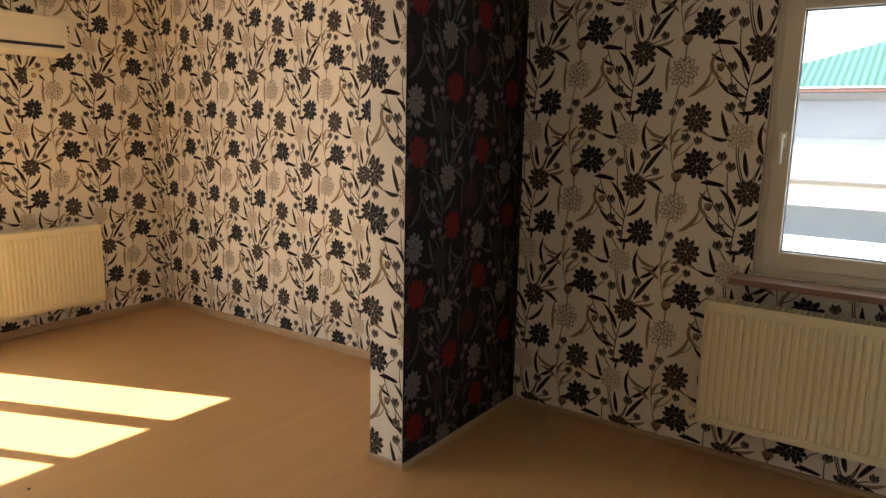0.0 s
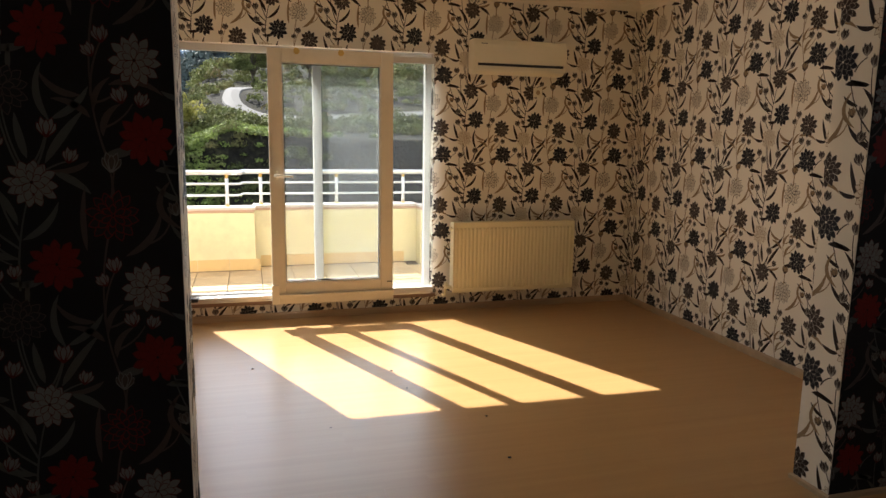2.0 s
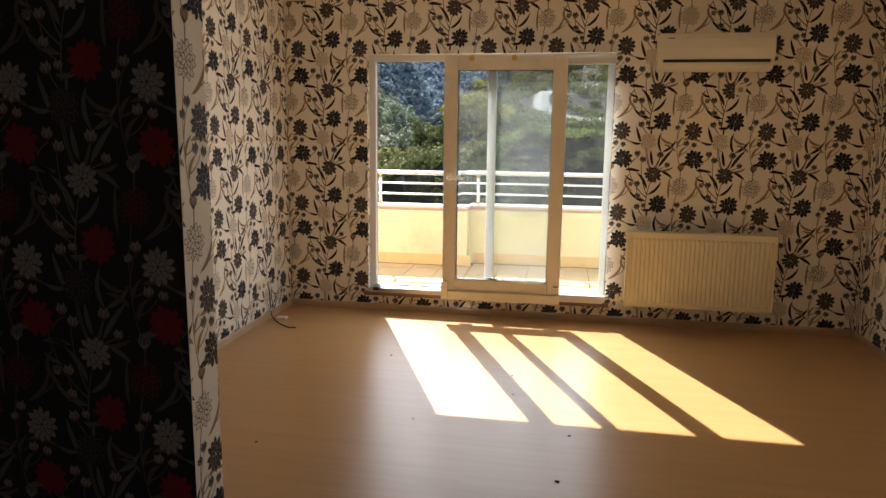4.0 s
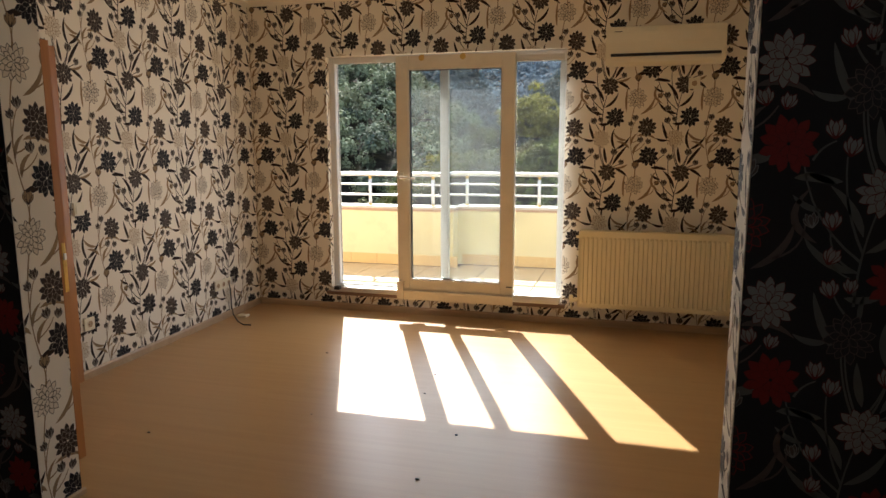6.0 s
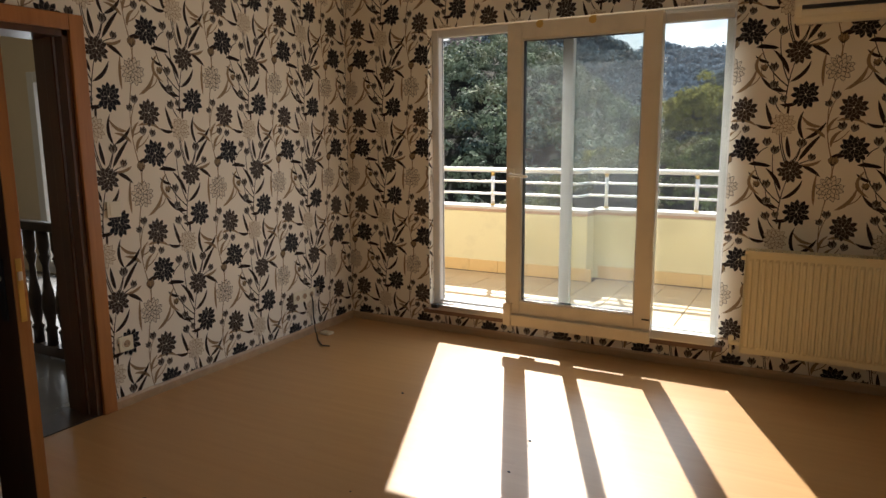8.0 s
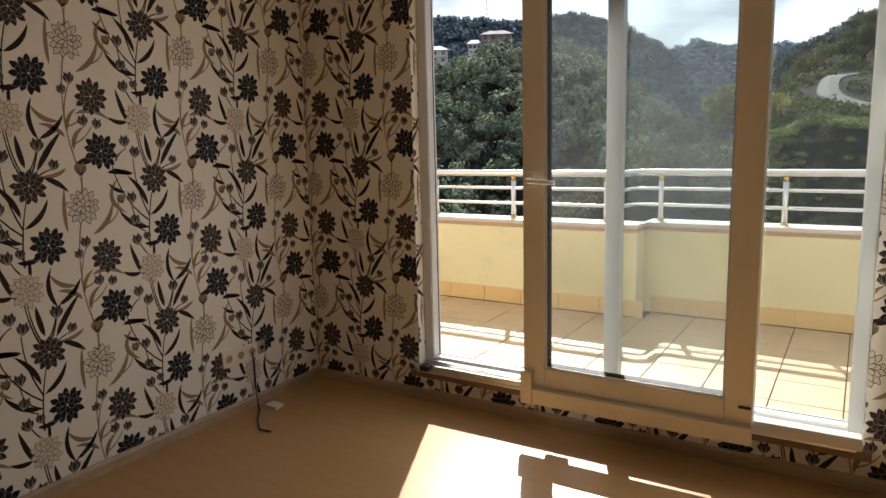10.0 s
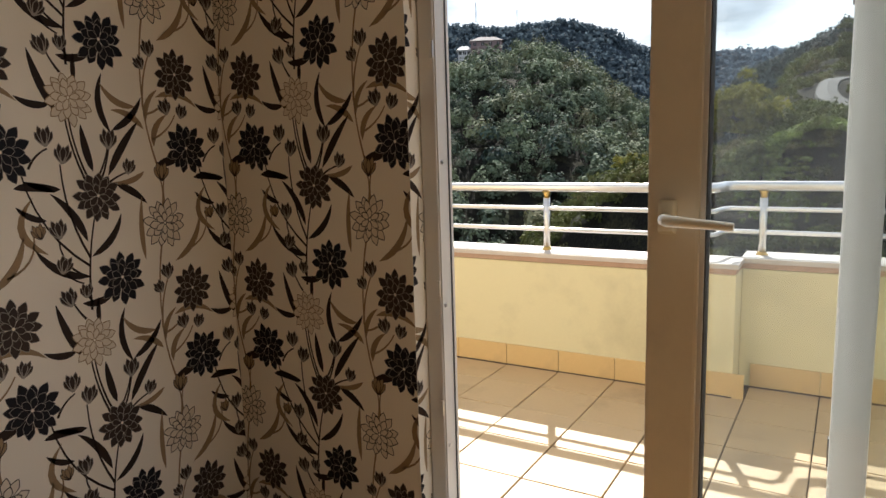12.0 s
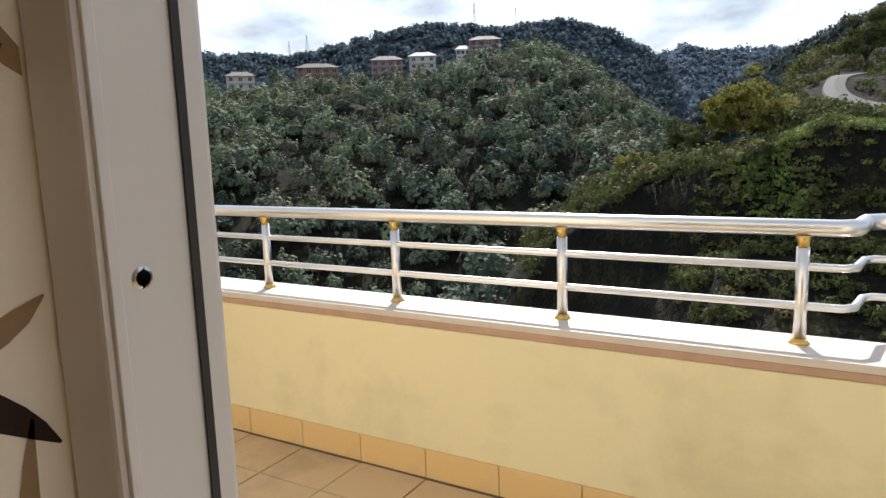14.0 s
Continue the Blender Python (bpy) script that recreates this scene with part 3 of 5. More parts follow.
def clip(pts, u0, u1, v0, v1):
    for axis, lim, sign in ((0, u0, 1), (0, u1, -1), (1, v0, 1), (1, v1, -1)):
        out = []
        for i, b in enumerate(pts):
            a = pts[i - 1]
            ina, inb = (a[axis] - lim) * sign >= 0, (b[axis] - lim) * sign >= 0
            if ina != inb:
                t = (lim - a[axis]) / (b[axis] - a[axis])
                out.append((a[0] + (b[0] - a[0]) * t, a[1] + (b[1] - a[1]) * t))
            if inb:
                out.append(b)
        pts = out
        if len(pts) < 3:
            return []
    return pts


def paper(parent, panels, inks, label):
    """Lays the print on wall panels. A panel: a corner, the way of u, the face's normal, ranges of u and z, and where a dark flower lies."""
    verts, faces, mats = [], [], []
    for at, way, normal, u0, u1, v0, v1, pu, pv in panels:
        at, way, normal = Vector(at), Vector(way), Vector(normal)
        for i in range(math.floor((u0 - pu - 0.4) / PU), math.ceil((u1 - pu + 0.4) / PU) + 1):
            for j in range(math.floor((v0 - pv - 0.55) / PV), math.ceil((v1 - pv + 0.4) / PV) + 1):
                cu, cv = pu + i * PU, pv + j * PV
                for m, lay, pts, a0, a1, b0, b1 in PRINT:
                    if cu + a1 < u0 or cu + a0 > u1 or cv + b1 < v0 or cv + b0 > v1:
                        continue
                    moved = [(cu + x, cv + z) for x, z in pts]
                    if cu + a0 < u0 or cu + a1 > u1 or cv + b0 < v0 or cv + b1 > v1:
                        moved = clip(moved, u0, u1, v0, v1)
                        if not moved:
                            continue
                    base = at + normal * (0.0006 + 0.00012 * lay)
                    k = len(verts)
                    verts.extend((base.x + way.x * u, base.y + way.y * u, base.z + way.z * u + z) if way.z == 0 else (base.x + way.x * u, base.y + way.y * u + z, base.z) for u, z in moved)
                    faces.append(list(range(k, k + len(moved)))); mats.append(m)
    me = bpy.data.meshes.new("wallpaper_print")
    me.from_pydata(verts, [], faces)
    for m in inks:
        me.materials.append(m)
    me.polygons.foreach_set("material_index", mats)
    me.update()
    ob = new("wallpaper_print", me)
    ob.parent = parent
    return tagged(ob, label, kind="stuff")


LIGHT_LABEL = "print of charcoal flowers, brown buds and tan leaves"
X, Y, Z = Vector((1, 0, 0)), Vector((0, 1, 0)), Vector((0, 0, 1))
paper(wall_north, [((0, 0, 0), X, -Y, *r, 0.138, 0.05) for r in ((0, FL, 0, 2.6), (FR, RIGHT, 0, 2.6), (FL, FR, 0, FB), (FL, FR, FT, 2.6))]
      + [((FL, 0, 0), Y, X, 0, 0.058, FB, FT, 0.205, 0.045), ((FR, 0, 0), Y, -X, 0, 0.058, FB, FT, 0.05, 0.3)], LIGHT_INKS, LIGHT_LABEL)
paper(wall_west, [((0, 0, 0), Y, X, *r, -0.145, 0.05) for r in ((DY1, 0, 0, 2.6), (FAR, DY0, 0, 2.6), (DY0, DY1, DTOP, 2.6))], LIGHT_INKS, LIGHT_LABEL)
paper(wall_east, [((RIGHT, 0, 0), -Y, -X, *r, 0.425, 0.08) for r in ((0, -FAR, 0, 2.6),)]
      + [((RIGHT, 0, 0), -Y, -X, *r, 3.81, 0.13) for r in ((-NEAR, -WY1, 0, 2.6), (-WY1, -WY0, 0, WZ0), (-WY1, -WY0, WZ1, 2.6), (-WY0, 6.4, 0, 2.6))], LIGHT_INKS, LIGHT_LABEL)
paper(partition, [((OPEN_R, 0, 0), -Y, -X, -FAR, -NEAR, 0, HEAD, 3.247, 0.507), ((OPEN_L, 0, 0), Y, X, NEAR, FAR, 0, HEAD, -3.24, 0.04),
                  ((0, 0, HEAD), X + Z * 1e-9, -Z, OPEN_L, OPEN_R, NEAR, FAR, 1.3, -3.35)], LIGHT_INKS, LIGHT_LABEL)
bm = bmesh.new()
for b in ((0, NEAR - 0.003, 0, OPEN_L - 0.002, NEAR - 0.0005, CEIL), (OPEN_R + 0.002, NEAR - 0.003, 0, RIGHT - 0.001, NEAR - 0.0005, CEIL), (OPEN_L - 0.002, NEAR - 0.003, HEAD + 0.002, OPEN_R + 0.002, NEAR - 0.0005, CEIL)):
    box_bm(*b, bm=bm)
black_paper = part("black_wallpaper", bm, PAPER_DARK, partition, "black wallpaper with red and silver flowers")
paper(partition, [((0, NEAR - 0.003, 0), X, -Y, *r, 3.612, 0.17) for r in ((0, OPEN_L - 0.002, 0, 2.6), (OPEN_R + 0.002, RIGHT, 0, 2.6), (OPEN_L, OPEN_R, HEAD, 2.6))], DARK_INKS, "print of red and silver flowers")


# ---- trim of the rooms ----
def prism(profile, p0, p1, inward, bm=None):
    """A moulding with a profile of (in from the wall, up) along a line."""
    bm = bm or bmesh.new()
    p0, p1, inward = Vector(p0), Vector(p1), Vector(inward)
    a = [bm.verts.new(p0 + inward * d + Vector((0, 0, z))) for d, z in profile]
    b = [bm.verts.new(p1 + inward * d + Vector((0, 0, z))) for d, z in profile]
    for i in range(len(profile)):
        j = (i + 1) % len(profile)
        bm.faces.new((a[i], a[j], b[j], b[i]))
    bm.faces.new(a[::-1]); bm.faces.new(b)
    return bm


COVE = [(0, -0.09), (0.010, -0.09), (0.014, -0.078), (0.022, -0.074), (0.026, -0.06), (0.04, -0.052), (0.044, -0.04), (0.062, -0.03), (0.066, -0.018), (0.085, -0.012), (0.09, 0.0), (0, 0)]
for nm, p0, p1, w in (("cornice_north", (0, 0, CEIL), (RIGHT, 0, CEIL), -Y), ("cornice_west", (0, FAR, CEIL), (0, 0, CEIL), X), ("cornice_east", (RIGHT, FAR, CEIL), (RIGHT, 0, CEIL), -X), ("cornice_south", (0, FAR, CEIL), (RIGHT, FAR, CEIL), Y)):
    tagged(part(nm, prism(COVE, p0, p1, w), PLASTER), "cream stepped ceiling cornice", "cornice", kind="structure")
SK = [(0, 0), (0.014, 0), (0.014, 0.042), (0.006, 0.055), (0, 0.055)]
for nm, p0, p1, w in (("baseboard_north", (0, 0, 0), (RIGHT, 0, 0), -Y), ("baseboard_west", (0, DY1 + 0.078, 0), (0, 0, 0), X), ("baseboard_east", (RIGHT, FAR, 0), (RIGHT, 0, 0), -X),
                      ("baseboard_jamb_east", (OPEN_R, NEAR - 0.012, 0), (OPEN_R, FAR + 0.012, 0), -X), ("baseboard_jamb_west", (OPEN_L, NEAR - 0.012, 0), (OPEN_L, FAR + 0.012, 0), X),
                      ("baseboard_dining_east", (RIGHT, BACK, 0), (RIGHT, NEAR, 0), -X), ("baseboard_partition_east", (OPEN_R, NEAR, 0), (RIGHT, NEAR, 0), -Y), ("baseboard_partition_west", (0, NEAR, 0), (OPEN_L, NEAR, 0), -Y)):
    prof = SK if "jamb" not in nm and "dining" not in nm and "partition" not in nm else [(d, z * 0.45) for d, z in SK]
    tagged(part(nm, prism(prof, p0, p1, w), SKIRT), "narrow light wood skirting strip", "skirting", kind="structure")
tagged(part("door_sill", box_bm(FL - 0.03, -0.045, FB - 0.028, FR + 0.03, 0.057, FB + 0.002, 0.004), SILL_BROWN), "brown stone strip under the balcony door", "sill", kind="structure")

# ---- furniture of the balcony door ----
HZ = 1.165
handle = put("handle", box_bm(LX0 + 0.023, -0.178, HZ - 0.032, LX0 + 0.059, -0.163, HZ + 0.036, 0.007), AC_WHITE, balcony_door, "worn white lever handle")
lever = tube_bm([(LX0 + 0.041, -0.17, HZ), (LX0 + 0.041, -0.205, HZ), (LX0 + 0.05, -0.222, HZ), (LX0 + 0.075, -0.226, HZ - 0.001), (LX0 + 0.12, -0.226, HZ - 0.004), (LX0 + 0.17, -0.224, HZ - 0.008)], [0.011, 0.011, 0.0115, 0.0105, 0.009, 0.008], 12)
lever.transform(Matrix.Translation(-balcony_door.location)); part("lever", lever, AC_WHITE, handle)
for x in (1.60, 1.93):
    put("top_bracket", tube_bm([(x, -0.13, 2.085), (x, -0.172, 2.085)], [0.03, 0.022], 14), BRASS, balcony_door, "tarnished bracket")
for x in (LX0 + 0.02, LX1 - 0.035):
    put("corner_cap", box_bm(x - 0.015, -0.175, LZ0 + 0.075, x + 0.03, -0.16, LZ0 + 0.083, 0.002), GASKET, balcony_door)
put("leaf_gasket", frame_bm(LX0 + 0.106, LZ0 + 0.106, LX1 - 0.106, LZ1 - 0.106, 0.005, -0.15, -0.105, 0), GASKET, balcony_door)
put("frame_gasket", frame_bm(FL + 0.0515, FB + 0.0515, FR - 0.0515, FT - 0.0515, 0.0018, 0.118, 0.124, 0), GASKET, balcony_door)
for z in (0.45, 0.87, 1.273, 1.75):
    put("screw", tube_bm([(FL + 0.049, 0.084, z), (FL + 0.0525, 0.084, z), (FL + 0.0525, 0.084, z), (FL + 0.0505, 0.084, z)], [0.0075, 0.0065, 0.005, 0.004], 14, cap=False), ALU, balcony_door)
    put("screw_hole", tube_bm([(FL + 0.0485, 0.084, z), (FL + 0.0515, 0.084, z)], [0.0024, 0.0022], 10), BLACK, balcony_door)
for z in (0.55, 0.9, 1.55):
    put("keeper", box_bm(FL + 0.042, 0.052, z, FL + 0.052, 0.06, z + 0.045, 0.002), ALU, balcony_door, "metal lock keeper")
put("stopper", box_bm(FL + 0.07, -0.11, FB + 0.03, FL + 0.12, -0.06, FB + 0.06, 0.006), BLACK, balcony_door)

# ---- side window ----
def yz_frame(x0, x1, y0, z0, y1, z1, w, bevel=0.005):
    bm = bmesh.new()
    box_bm(x0, y0, z0, x1, y0 + w, z1, bevel, bm); box_bm(x0, y1 - w, z0, x1, y1, z1, bevel, bm)
    box_bm(x0, y0 + w, z0, x1, y1 - w, z0 + w, bevel, bm); box_bm(x0, y0 + w, z1 - w, x1, y1 - w, z1, bevel, bm)
    return bm


window_1 = empty("window_1", (RIGHT + 0.06, (WY0 + WY1) / 2, WZ0), "white PVC window above a radiator, closed", "window", kind="structure")
put("window_frame", yz_frame(RIGHT + 0.03, RIGHT + 0.10, WY0 + 0.002, WZ0 + 0.002, WY1 - 0.002, WZ1 - 0.002, 0.05), PVC, window_1)
put("sash", yz_frame(RIGHT + 0.012, RIGHT + 0.085, WY0 + 0.035, WZ0 + 0.04, WY1 - 0.03, WZ1 - 0.03, 0.075, 0.008), PVC, window_1)
put("gasket", yz_frame(RIGHT + 0.03, RIGHT + 0.06, WY0 + 0.108, WZ0 + 0.113, WY1 - 0.103, WZ1 - 0.103, 0.006, 0), GASKET, window_1)
pane = put("pane", box_bm(RIGHT + 0.042, WY0 + 0.1, WZ0 + 0.105, RIGHT + 0.048, WY1 - 0.095, WZ1 - 0.1), GLASS, window_1)
pane.visible_shadow = False
wh = put("handle", box_bm(RIGHT - 0.002, WY1 - 0.085, 1.50, RIGHT + 0.014, WY1 - 0.055, 1.57, 0.005), AC_WHITE, window_1, "white window handle")
hb = tube_bm([(RIGHT, WY1 - 0.07, 1.55), (RIGHT - 0.03, WY1 - 0.07, 1.55), (RIGHT - 0.036, WY1 - 0.07, 1.53), (RIGHT - 0.036, WY1 - 0.072, 1.43)], [0.011, 0.011, 0.01, 0.008], 10)
hb.transform(Matrix.Translation(-window_1.location)); part("lever", hb, AC_WHITE, wh)
put("window_sill", box_bm(RIGHT - 0.14, WY0 - 0.05, WZ0 - 0.032, RIGHT + 0.06, WY1 + 0.07, WZ0 - 0.002, 0.006), SILL_BROWN, window_1, "brown stone window sill")

# ---- room door ----
ARCH = 0.075
room_door = empty("door_1", (0, DY0, 0), "orange varnished wooden door standing wide open", "door")
for y0, y1, z0, z1 in ((DY1, DY1 + ARCH, 0, DTOP + ARCH), (DY0 - ARCH, DY0, 0, DTOP + ARCH), (DY0, DY1, DTOP, DTOP + ARCH)):
    put("architrave", box_bm(0.001, y0, z0, 0.022, y1, z1, 0.006), DOOR_WOOD, room_door)
for y0, y1 in ((DY1 - 0.03, DY1 + 0.002), (DY0 - 0.002, DY0 + 0.03)):
    put("lining", box_bm(-T - 0.012, y0, 0, 0.003, y1, DTOP, 0.003), LINING_WOOD, room_door)
put("lining", box_bm(-T - 0.012, DY0, DTOP - 0.03, 0.003, DY1, DTOP + 0.002, 0.003), LINING_WOOD, room_door)
put("door_stop", box_bm(-0.13, DY1 - 0.045, 0, -0.06, DY1 - 0.028, DTOP - 0.03, 0.003), LINING_WOOD, room_door)
put("rubber_seal", box_bm(-0.062, DY1 - 0.038, 0, -0.056, DY1 - 0.030, DTOP - 0.03), ALU, room_door)
put("threshold", box_bm(-T, DY0 + 0.03, -0.01, 0.0, DY1 - 0.03, 0.006, 0.003), DARK_WOOD, room_door)
LY0, LY1 = -2.987, -2.946
leaf_bm = box_bm(0.03, LY0, 0.012, 0.812, LY1, 1.885, 0.003)
door_leaf = put("door_leaf", leaf_bm, DARK_WOOD, room_door, "dark face with an orange edge")
edge = box_bm(0.8125, LY0 + 0.001, 0.012, 0.817, LY1 + 0.003, 1.885, 0.001)
edge.transform(Matrix.Translation(-room_door.location)); part("edge_band", edge, DOOR_WOOD, door_leaf, "orange varnished edge")
fc = box_bm(0.03, LY1 + 0.0005, 0.012, 0.812, LY1 + 0.004, 1.885)
fc.transform(Matrix.Translation(-room_door.location)); part("front_face", fc, DOOR_WOOD, door_leaf, "orange varnished face")
put("lock_plate", box_bm(0.8172, LY0 + 0.012, 0.80, 0.8195, LY1 - 0.008, 1.02, 0.001), BRASS, room_door)
put("latch", box_bm(0.8192, LY0 + 0.015, 0.945, 0.826, LY1 - 0.012, 0.975, 0.002), ALU, room_door)
put("handle_plate", box_bm(0.735, LY0 - 0.006, 0.80, 0.77, LY0, 1.02, 0.002), BLACK, room_door)
hl = tube_bm([(0.752, LY0, 0.95), (0.752, LY0 - 0.045, 0.95), (0.74, LY0 - 0.05, 0.95), (0.64, LY0 - 0.05, 0.95)], 0.009, 10)
put("lever_handle", hl, ALU, room_door, "silver lever handle")

# ---- electrical things ----
def wall_plate(name, y, z, w, hgt, label, sockets, cat):
    """A cream plate on the west wall with round sockets or one rocker."""
    o = empty(name, (0, y, z), label, cat)
    put("plate", box_bm(0.001, y - w / 2, z - hgt / 2, 0.011, y + w / 2, z + hgt / 2, 0.003), AC_WHITE, o)
    for k in range(sockets):
        yc = y - w / 2 + w * (k + 0.5) / sockets
        s = put("socket_ring", tube_bm([(0.011, yc, z), (0.0135, yc, z)], [0.027, 0.025], 20), AC_WHITE, o)
        put("socket_well", tube_bm([(0.0137, yc, z), (0.0142, yc, z)], [0.020, 0.020], 20), SKIRT, o)
        for dy in (-0.009, 0.009):
            put("contact_hole", tube_bm([(0.0144, yc + dy, z), (0.0148, yc + dy, z)], [0.003, 0.003], 8), BLACK, o)
    if not sockets:
        put("rocker", box_bm(0.0112, y - w * 0.33, z - hgt * 0.36, 0.015, y + w * 0.33, z + hgt * 0.36, 0.003), AC_WHITE, o)
    return o


wall_plate("light_switch", -2.015, 1.055, 0.078, 0.082, "cream light switch beside the doorway", 0, "switch")
wall_plate("wall_socket", -2.01, 0.34, 0.082, 0.082, "cream wall socket low beside the doorway", 1, "socket")
wall_plate("triple_socket", -0.575, 0.293, 0.225, 0.082, "yellowed triple wall socket near the corner", 3, "socket")
ds = empty("data_socket", (0, -0.43, 0.297), "small grey data outlet beside the triple socket", "socket")
put("plate", box_bm(0.001, -0.455, 0.262, 0.009, -0.405, 0.332, 0.003), ALU, ds)
put("port", box_bm(0.009, -0.44, 0.285, 0.0105, -0.42, 0.305), BLACK, ds)
acs = empty("fused_outlet", (3.62, 0, 1.85), "cream outlet plate under the air conditioner", "socket")
put("plate", box_bm(3.575, -0.011, 1.815, 3.655, -0.001, 1.895, 0.003), AC_WHITE, acs)
put("socket_well", tube_bm([(3.615, -0.0115, 1.855), (3.615, -0.0125, 1.855)], [0.019, 0.019], 16), SKIRT, acs)
cable = tube_bm([(0.012, -0.50, 0.285), (0.03, -0.51, 0.24), (0.035, -0.515, 0.12), (0.05, -0.52, 0.03), (0.09, -0.55, 0.0075), (0.17, -0.64, 0.007), (0.27, -0.72, 0.007), (0.33, -0.71, 0.007)], 0.005, 8)
tagged(part("antenna_cable", cable, BLACK), "black cable hanging from the socket to the floor", "cable")
jb = empty("junction_box", (0.11, -0.47, 0.0), "small cream junction box loose on the floor", "junction box")
put("body", box_bm(0.075, -0.50, 0.0, 0.155, -0.44, 0.018, 0.004), AC_WHITE, jb)
put("screw", tube_bm([(0.115, -0.47, 0.018), (0.115, -0.47, 0.02)], 0.006, 10), ALU, jb)

# ---- the hall behind the doorway ----
BEIGE = surface("beige_hall_paint", (0.62, 0.52, 0.36), 0.8, vary=0.05, scale=2)
HALL_FLOOR = surface("grey_hall_floor", (0.17, 0.165, 0.16), 0.25, vary=0.15, scale=4, bump=0.05)
HX, HW0, HW1 = -6.2, -4.02, -1.9
tagged(part("hall_floor", box_bm(HX, -5.0, -0.12, -T, 0, -0.012), HALL_FLOOR), "dark grey polished hall floor", "floor", kind="structure")
tagged(part("hall_ceiling", box_bm(HX, -5.0, CEIL, -T, TN, CEIL + 0.2), BEIGE), "beige hall ceiling", "ceiling", kind="structure")
wall("wall_hall_north", [(HX, 0, -0.1, HW0, TN, CEIL), (HW1, 0, -0.1, -T, TN, CEIL), (HW0, 0, 2.08, HW1, TN, CEIL)], BEIGE, "beige hall wall with a glazed balcony door")
wall("wall_hall_west", [(HX - 0.2, -5.2, -0.1, HX, TN, CEIL)], BEIGE, "plain beige hall wall")
wall("wall_hall_south", [(HX, -5.2, -0.1, -T, -5.0, CEIL)], BEIGE, "plain beige hall wall")
window_2 = empty("window_2", ((HW0 + HW1) / 2, 0.08, 0), "white glazed balcony door in the hall", "door", kind="structure")
put("window_frame", frame_bm(HW0 + 0.002, 0.0, HW1 - 0.002, 2.078, 0.11, -0.02, 0.11), PVC_WHITE, window_2)
put("mullion", box_bm((HW0 + HW1) / 2 - 0.05, 0.04, 0.07, (HW0 + HW1) / 2 + 0.05, 0.11, 2.0, 0.004), PVC_WHITE, window_2)
pane = put("pane", box_bm(HW0 + 0.07, 0.07, 0.07, HW1 - 0.07, 0.076, 2.01), GLASS, window_2)
pane.visible_shadow = False
bal = empty("stair_balustrade", (-2.0, -1.69, 0), "dark turned wooden stair balustrade in the hall", "balustrade")
put("handrail", box_bm(-4.4, -1.73, 0.83, -0.60, -1.65, 0.89, 0.015), DARK_WOOD, bal)
put("bottom_rail", box_bm(-4.4, -1.725, 0.0, -0.60, -1.655, 0.07, 0.006), DARK_WOOD, bal)
prof = [(0.07, 0.024), (0.16, 0.024), (0.18, 0.030), (0.20, 0.018), (0.27, 0.026), (0.33, 0.034), (0.40, 0.028), (0.50, 0.017), (0.60, 0.014), (0.66, 0.026), (0.68, 0.018), (0.72, 0.026), (0.83, 0.026)]
base = None
for k in range(25):
    x = -0.75 - k * 0.147
    if base is None:
        base = put("baluster", tube_bm([(x, -1.69, z) for z, r in prof], [r * 1.35 for z, r in prof], 12), DARK_WOOD, bal)
        x_first = x
    else:
        b = new("baluster", base.data); b.parent = bal; b.location = (x - x_first, 0, 0)
put("newel_post", box_bm(-0.66, -1.74, 0.0, -0.56, -1.64, 1.02, 0.01), DARK_WOOD, bal)


# ---- crumbs of plaster on the floor ----
def crumb(x, y, size, seed):
    rng = random.Random(seed)
    bm = bmesh.new()
    bmesh.ops.create_icosphere(bm, subdivisions=1, radius=size)
    for v in bm.verts:
        v.co = Vector((v.co.x * rng.uniform(0.7, 1.6), v.co.y * rng.uniform(0.6, 1.1), v.co.z * 0.5 + size * 0.45))
        v.co += Vector((x, y, 0))
    return tagged(part("crumb", bm, BLACK), "small dark crumb lying on the laminate", "debris", "crumbs on the floor")


for k, (x, y, size) in enumerate(((2.07, -1.43, 0.008), (2.10, -1.75, 0.007), (0.91, -2.63, 0.008), (1.22, -1.2, 0.008), (2.37, -2.73, 0.009), (2.42, -2.25, 0.008), (1.6, -2.2, 0.005))):
    crumb(x, y, size, k)


# ---- the valley ----
EYE = Vector((1.108, -0.159, 1.343))


